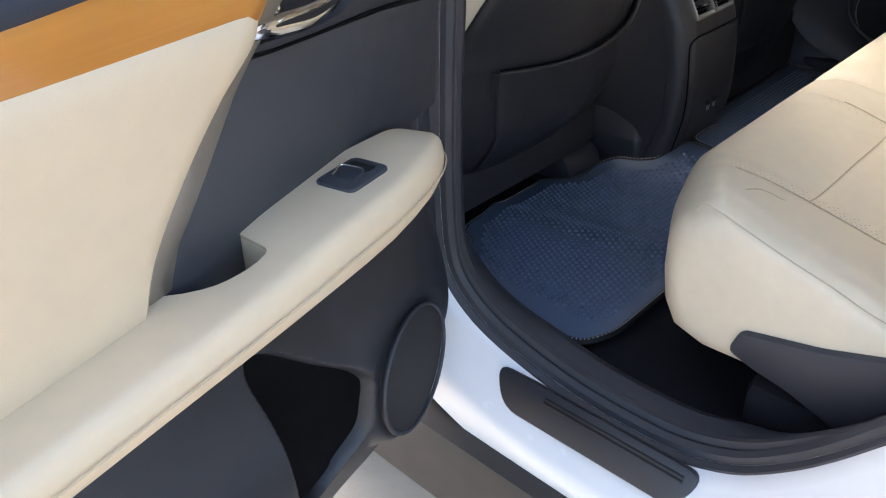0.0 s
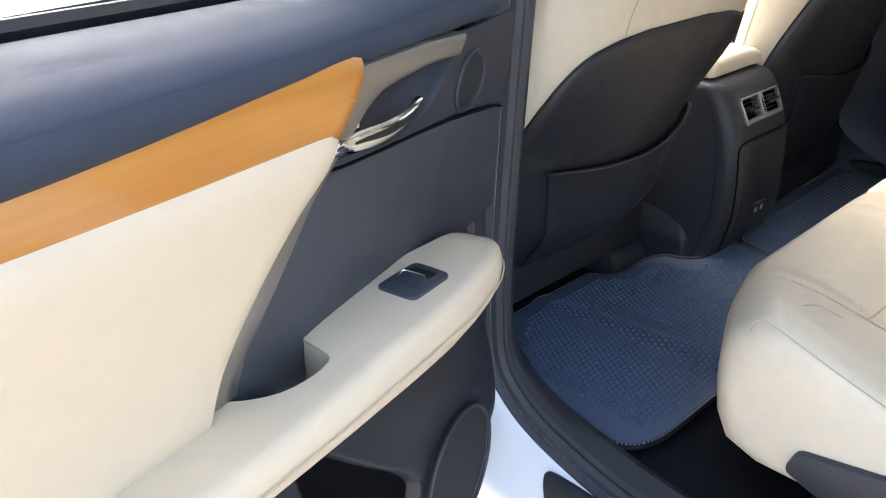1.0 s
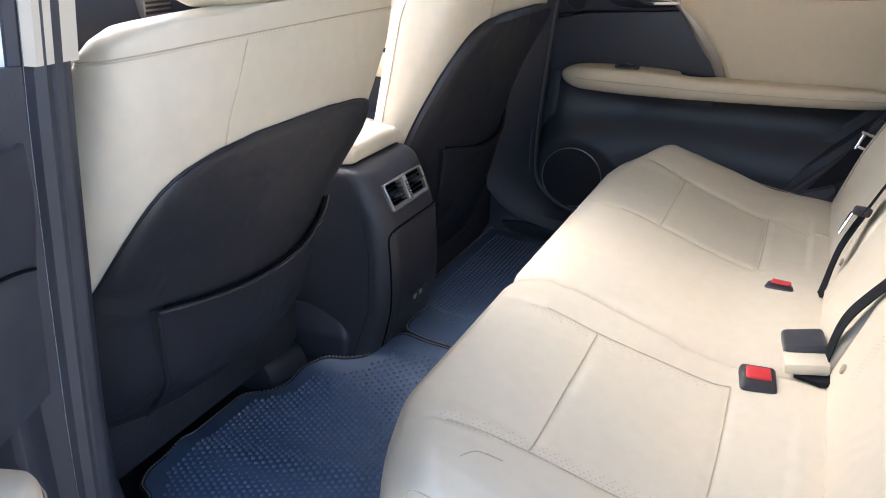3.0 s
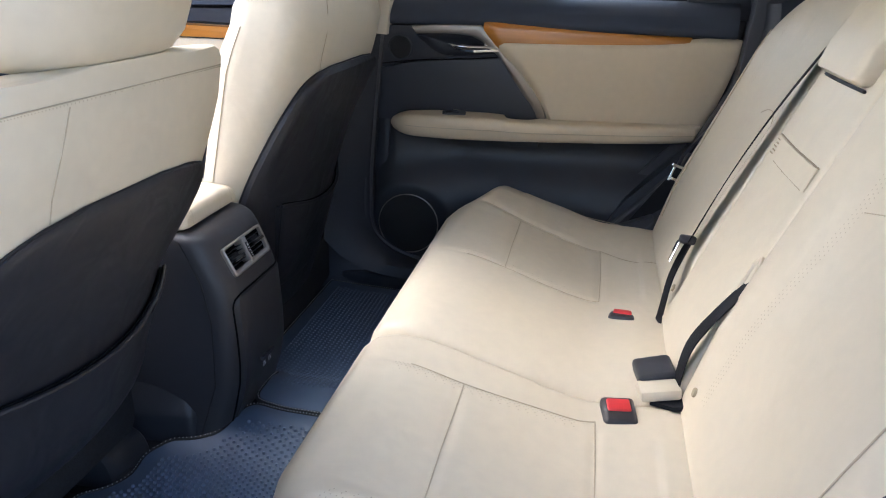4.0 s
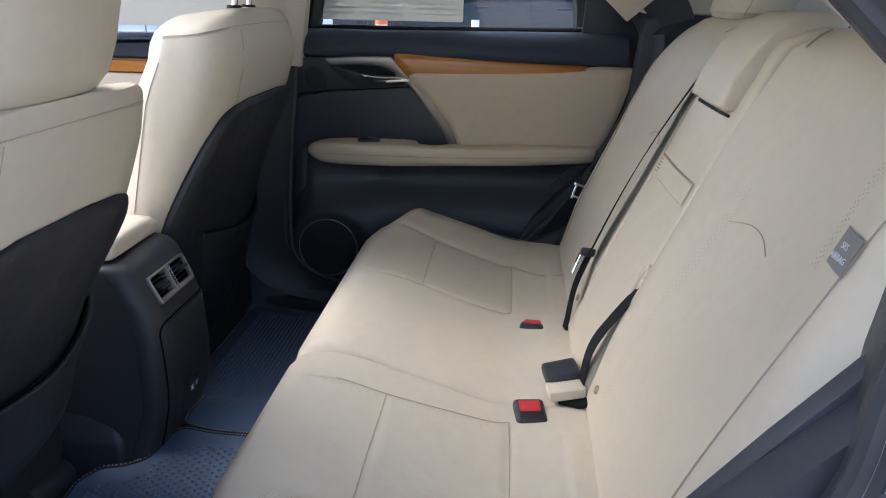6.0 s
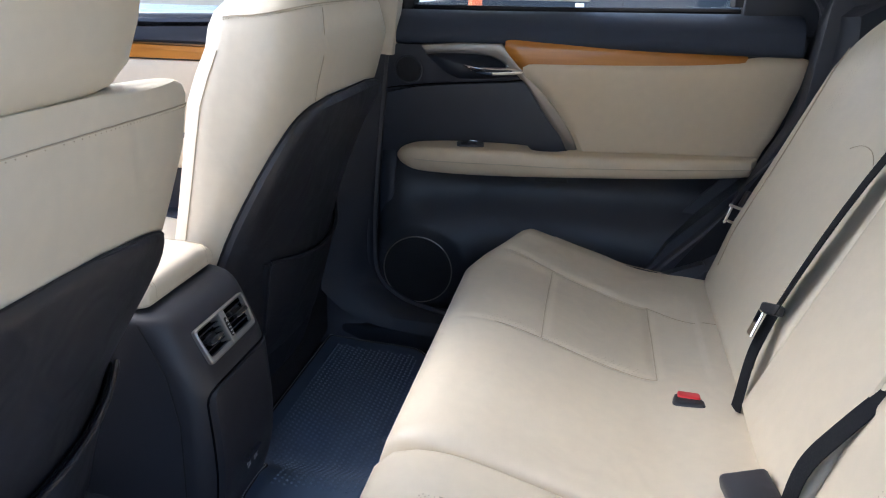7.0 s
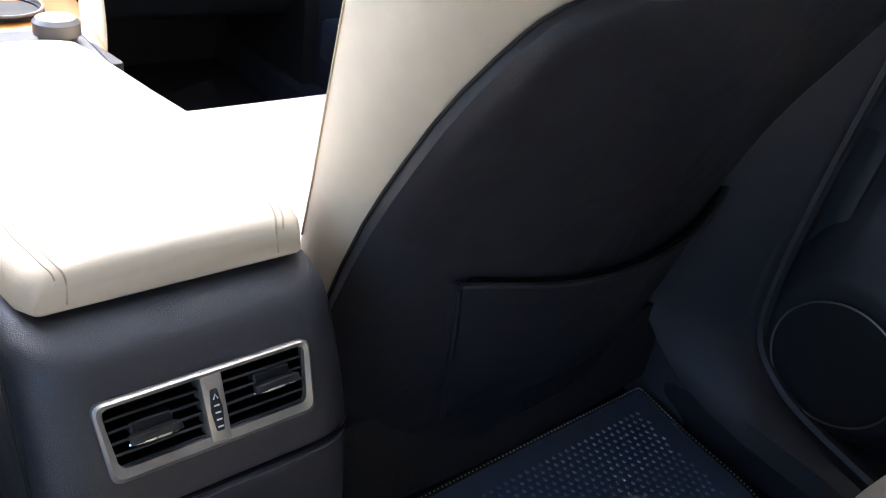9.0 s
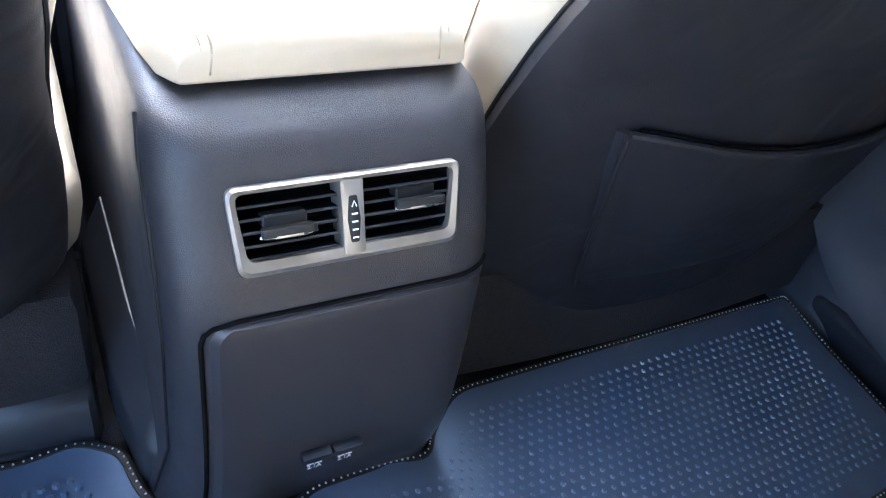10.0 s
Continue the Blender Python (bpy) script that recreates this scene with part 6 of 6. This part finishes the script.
sticker(closed_right, 0.045, 0.392, 1.053, 1.29, "white printed price sheet inside the window glass")
sticker(opened_left, 0.045, 0.172, 1.032, 1.24, "white printed paper sheet inside the window glass")
pap = thing("window_paper", "plain cream protective paper on the front window", "paper")
part("sheet", slab([(0.06, 1.03), (0.03, 1.38), (0.48, 1.38), (0.95, 1.10), (1.0, 1.03)], lambda a, b, k: Vector((k, a, b)), 0.706, 0.7075), PAPER, pap, smooth=0)

# Parked cars outside
def parked_car(name, x, y, turn, paint, lab, length=4.7, scale=1.0):
    c = thing(name, lab, "car", "parked cars")
    M = Matrix.Translation((x, y, 0)) @ Matrix.Rotation(turn, 4, "Z") @ Matrix.Scale(scale, 4)
    # body profile stations along the length (local y): half width, sill, belt
    rings = []
    for t in [i / 24 for i in range(25)]:
        yy = (t - 0.5) * length
        e = abs(2 * t - 1)
        hw = 0.90 * (1 - 0.22 * e**5)
        belt = curve1([(-2.35, 0.72), (-2.0, 0.95), (-1.0, 0.98), (0.6, 0.93), (1.6, 0.86), (2.1, 0.72), (2.35, 0.55)], yy)
        sec = fillet([(-hw * 0.92, 0.22), (hw * 0.92, 0.22), (hw, 0.50), (hw * 0.985, 0.72), (hw * 0.93, belt), (-hw * 0.93, belt), (-hw * 0.985, 0.72), (-hw, 0.50)], 0.05, 3)
        rings.append([M @ Vector((p.x, yy, p.y)) for p in sec])
    part("body", loft(rings), paint, c)
    roof = [(-2.0, 0.95), (-1.35, 1.22), (-0.75, 1.41), (-0.2, 1.45), (0.2, 1.43), (0.6, 1.33), (1.35, 0.92)]
    rr = []
    for yy, z in roof:
        hw = 0.80 - 0.26 * max(0, (z - 0.92) / 0.5)
        rr.append([M @ Vector(q) for q in ((-0.82, yy, 0.90), (-hw - 0.04, yy, max(0.91, z - 0.06)), (-hw + 0.08, yy, z), (hw - 0.08, yy, z), (hw + 0.04, yy, max(0.91, z - 0.06)), (0.82, yy, 0.90))])
    part("roof", loft(rr), paint, c)
    for s in (-1, 1):
        for q in ([(-1.12, 1.02), (-1.30, 1.14), (-1.02, 1.26), (-0.55, 1.35), (-0.14, 1.375), (-0.14, 0.985)], [(-0.03, 0.985), (-0.03, 1.375), (0.22, 1.36), (0.58, 1.24), (1.0, 0.97)]):
            wn_ = part("side_window", slab(fillet(q, 0.03), lambda a, b, k: M @ Vector((s * (k - 0.50 * (b - 0.90) * 0.55), a, b)), 0.80, 0.845, 0.004), TINT, c, "dark side window")
            part("window_chrome", tube([M @ Vector((s * (0.848 - 0.275 * (p.y - 0.90)), p.x, p.y)) for p in fillet(q, 0.03)], 0.009, 5, closed=True), CHROME, wn_)
        for yy in (-0.85, 0.25):
            part("door_handle", box((0, 0, 0), (0.03, 0.20, 0.028), 0.01, 2, M @ Matrix.Translation((s * 0.885, yy, 0.87))), paint, c)
        part("door_gap", tube([M @ Vector((s * 0.903, -0.40, z)) for z in (0.35, 0.6, 0.72)] + [M @ Vector((s * 0.85, -0.39, 0.93))], 0.006), BLACK, c)
        for yy in (-1.45, 1.40):
            w = part("wheel", disc(M @ Vector((s * 0.90, yy, 0.33)), 0.33 * scale, M.to_3x3() @ Vector((s, 0, 0)), 0.22, 32), BLACK, c, "black tyre")
            part("rim", disc(M @ Vector((s * 0.905, yy, 0.33)), 0.22 * scale, M.to_3x3() @ Vector((s, 0, 0)), 0.01, 10), SATIN, w)
    return c


parked_car("parked_car", 11.6, -0.30, 0.0, CAR_GREY, "dark grey sedan parked across the forecourt", scale=1.06)
parked_car("parked_car", 14.5, 6.2, 0.0, CAR_RED, "red car parked beyond the sedan")
parked_car("parked_car", 9.0, 5.3, radians(90), CAR_WHITE, "white car parked near the sedan")
parked_car("parked_car", -1.9, 6.5, radians(15), CAR_WHITE, "white car parked ahead on the forecourt")
post = thing("marker_post", "white and orange marker post by the parked cars", "post")
part("pole", tube([(2.6, 0.10, 0.0), (2.6, 0.10, 0.97)], 0.028, 10), WHITE_PAINT, post)
part("band", tube([(2.6, 0.10, 0.97), (2.6, 0.10, 1.02)], 0.029, 10), ORANGE, post, "orange band")
part("base", disc((2.6, 0.10, 0.03), 0.15, (0, 0, 1), 0.03, 20), BLACK, post)
post = thing("marker_post", "plain white marker post", "post")
part("pole", tube([(2.6, -0.33, 0.0), (2.6, -0.33, 1.0)], 0.018, 10), WHITE_PAINT, post)
part("base", disc((2.6, -0.33, 0.03), 0.13, (0, 0, 1), 0.03, 20), BLACK, post)
facade = thing("building", "pale rendered building behind the parked cars", "building")
part("wall", box((24, 4, 2.5), (0.4, 80, 5.0)), FACADE, facade)
part("coping", box((24, 4, 5.05), (0.5, 80, 0.1), 0.02), CLADDING, facade)
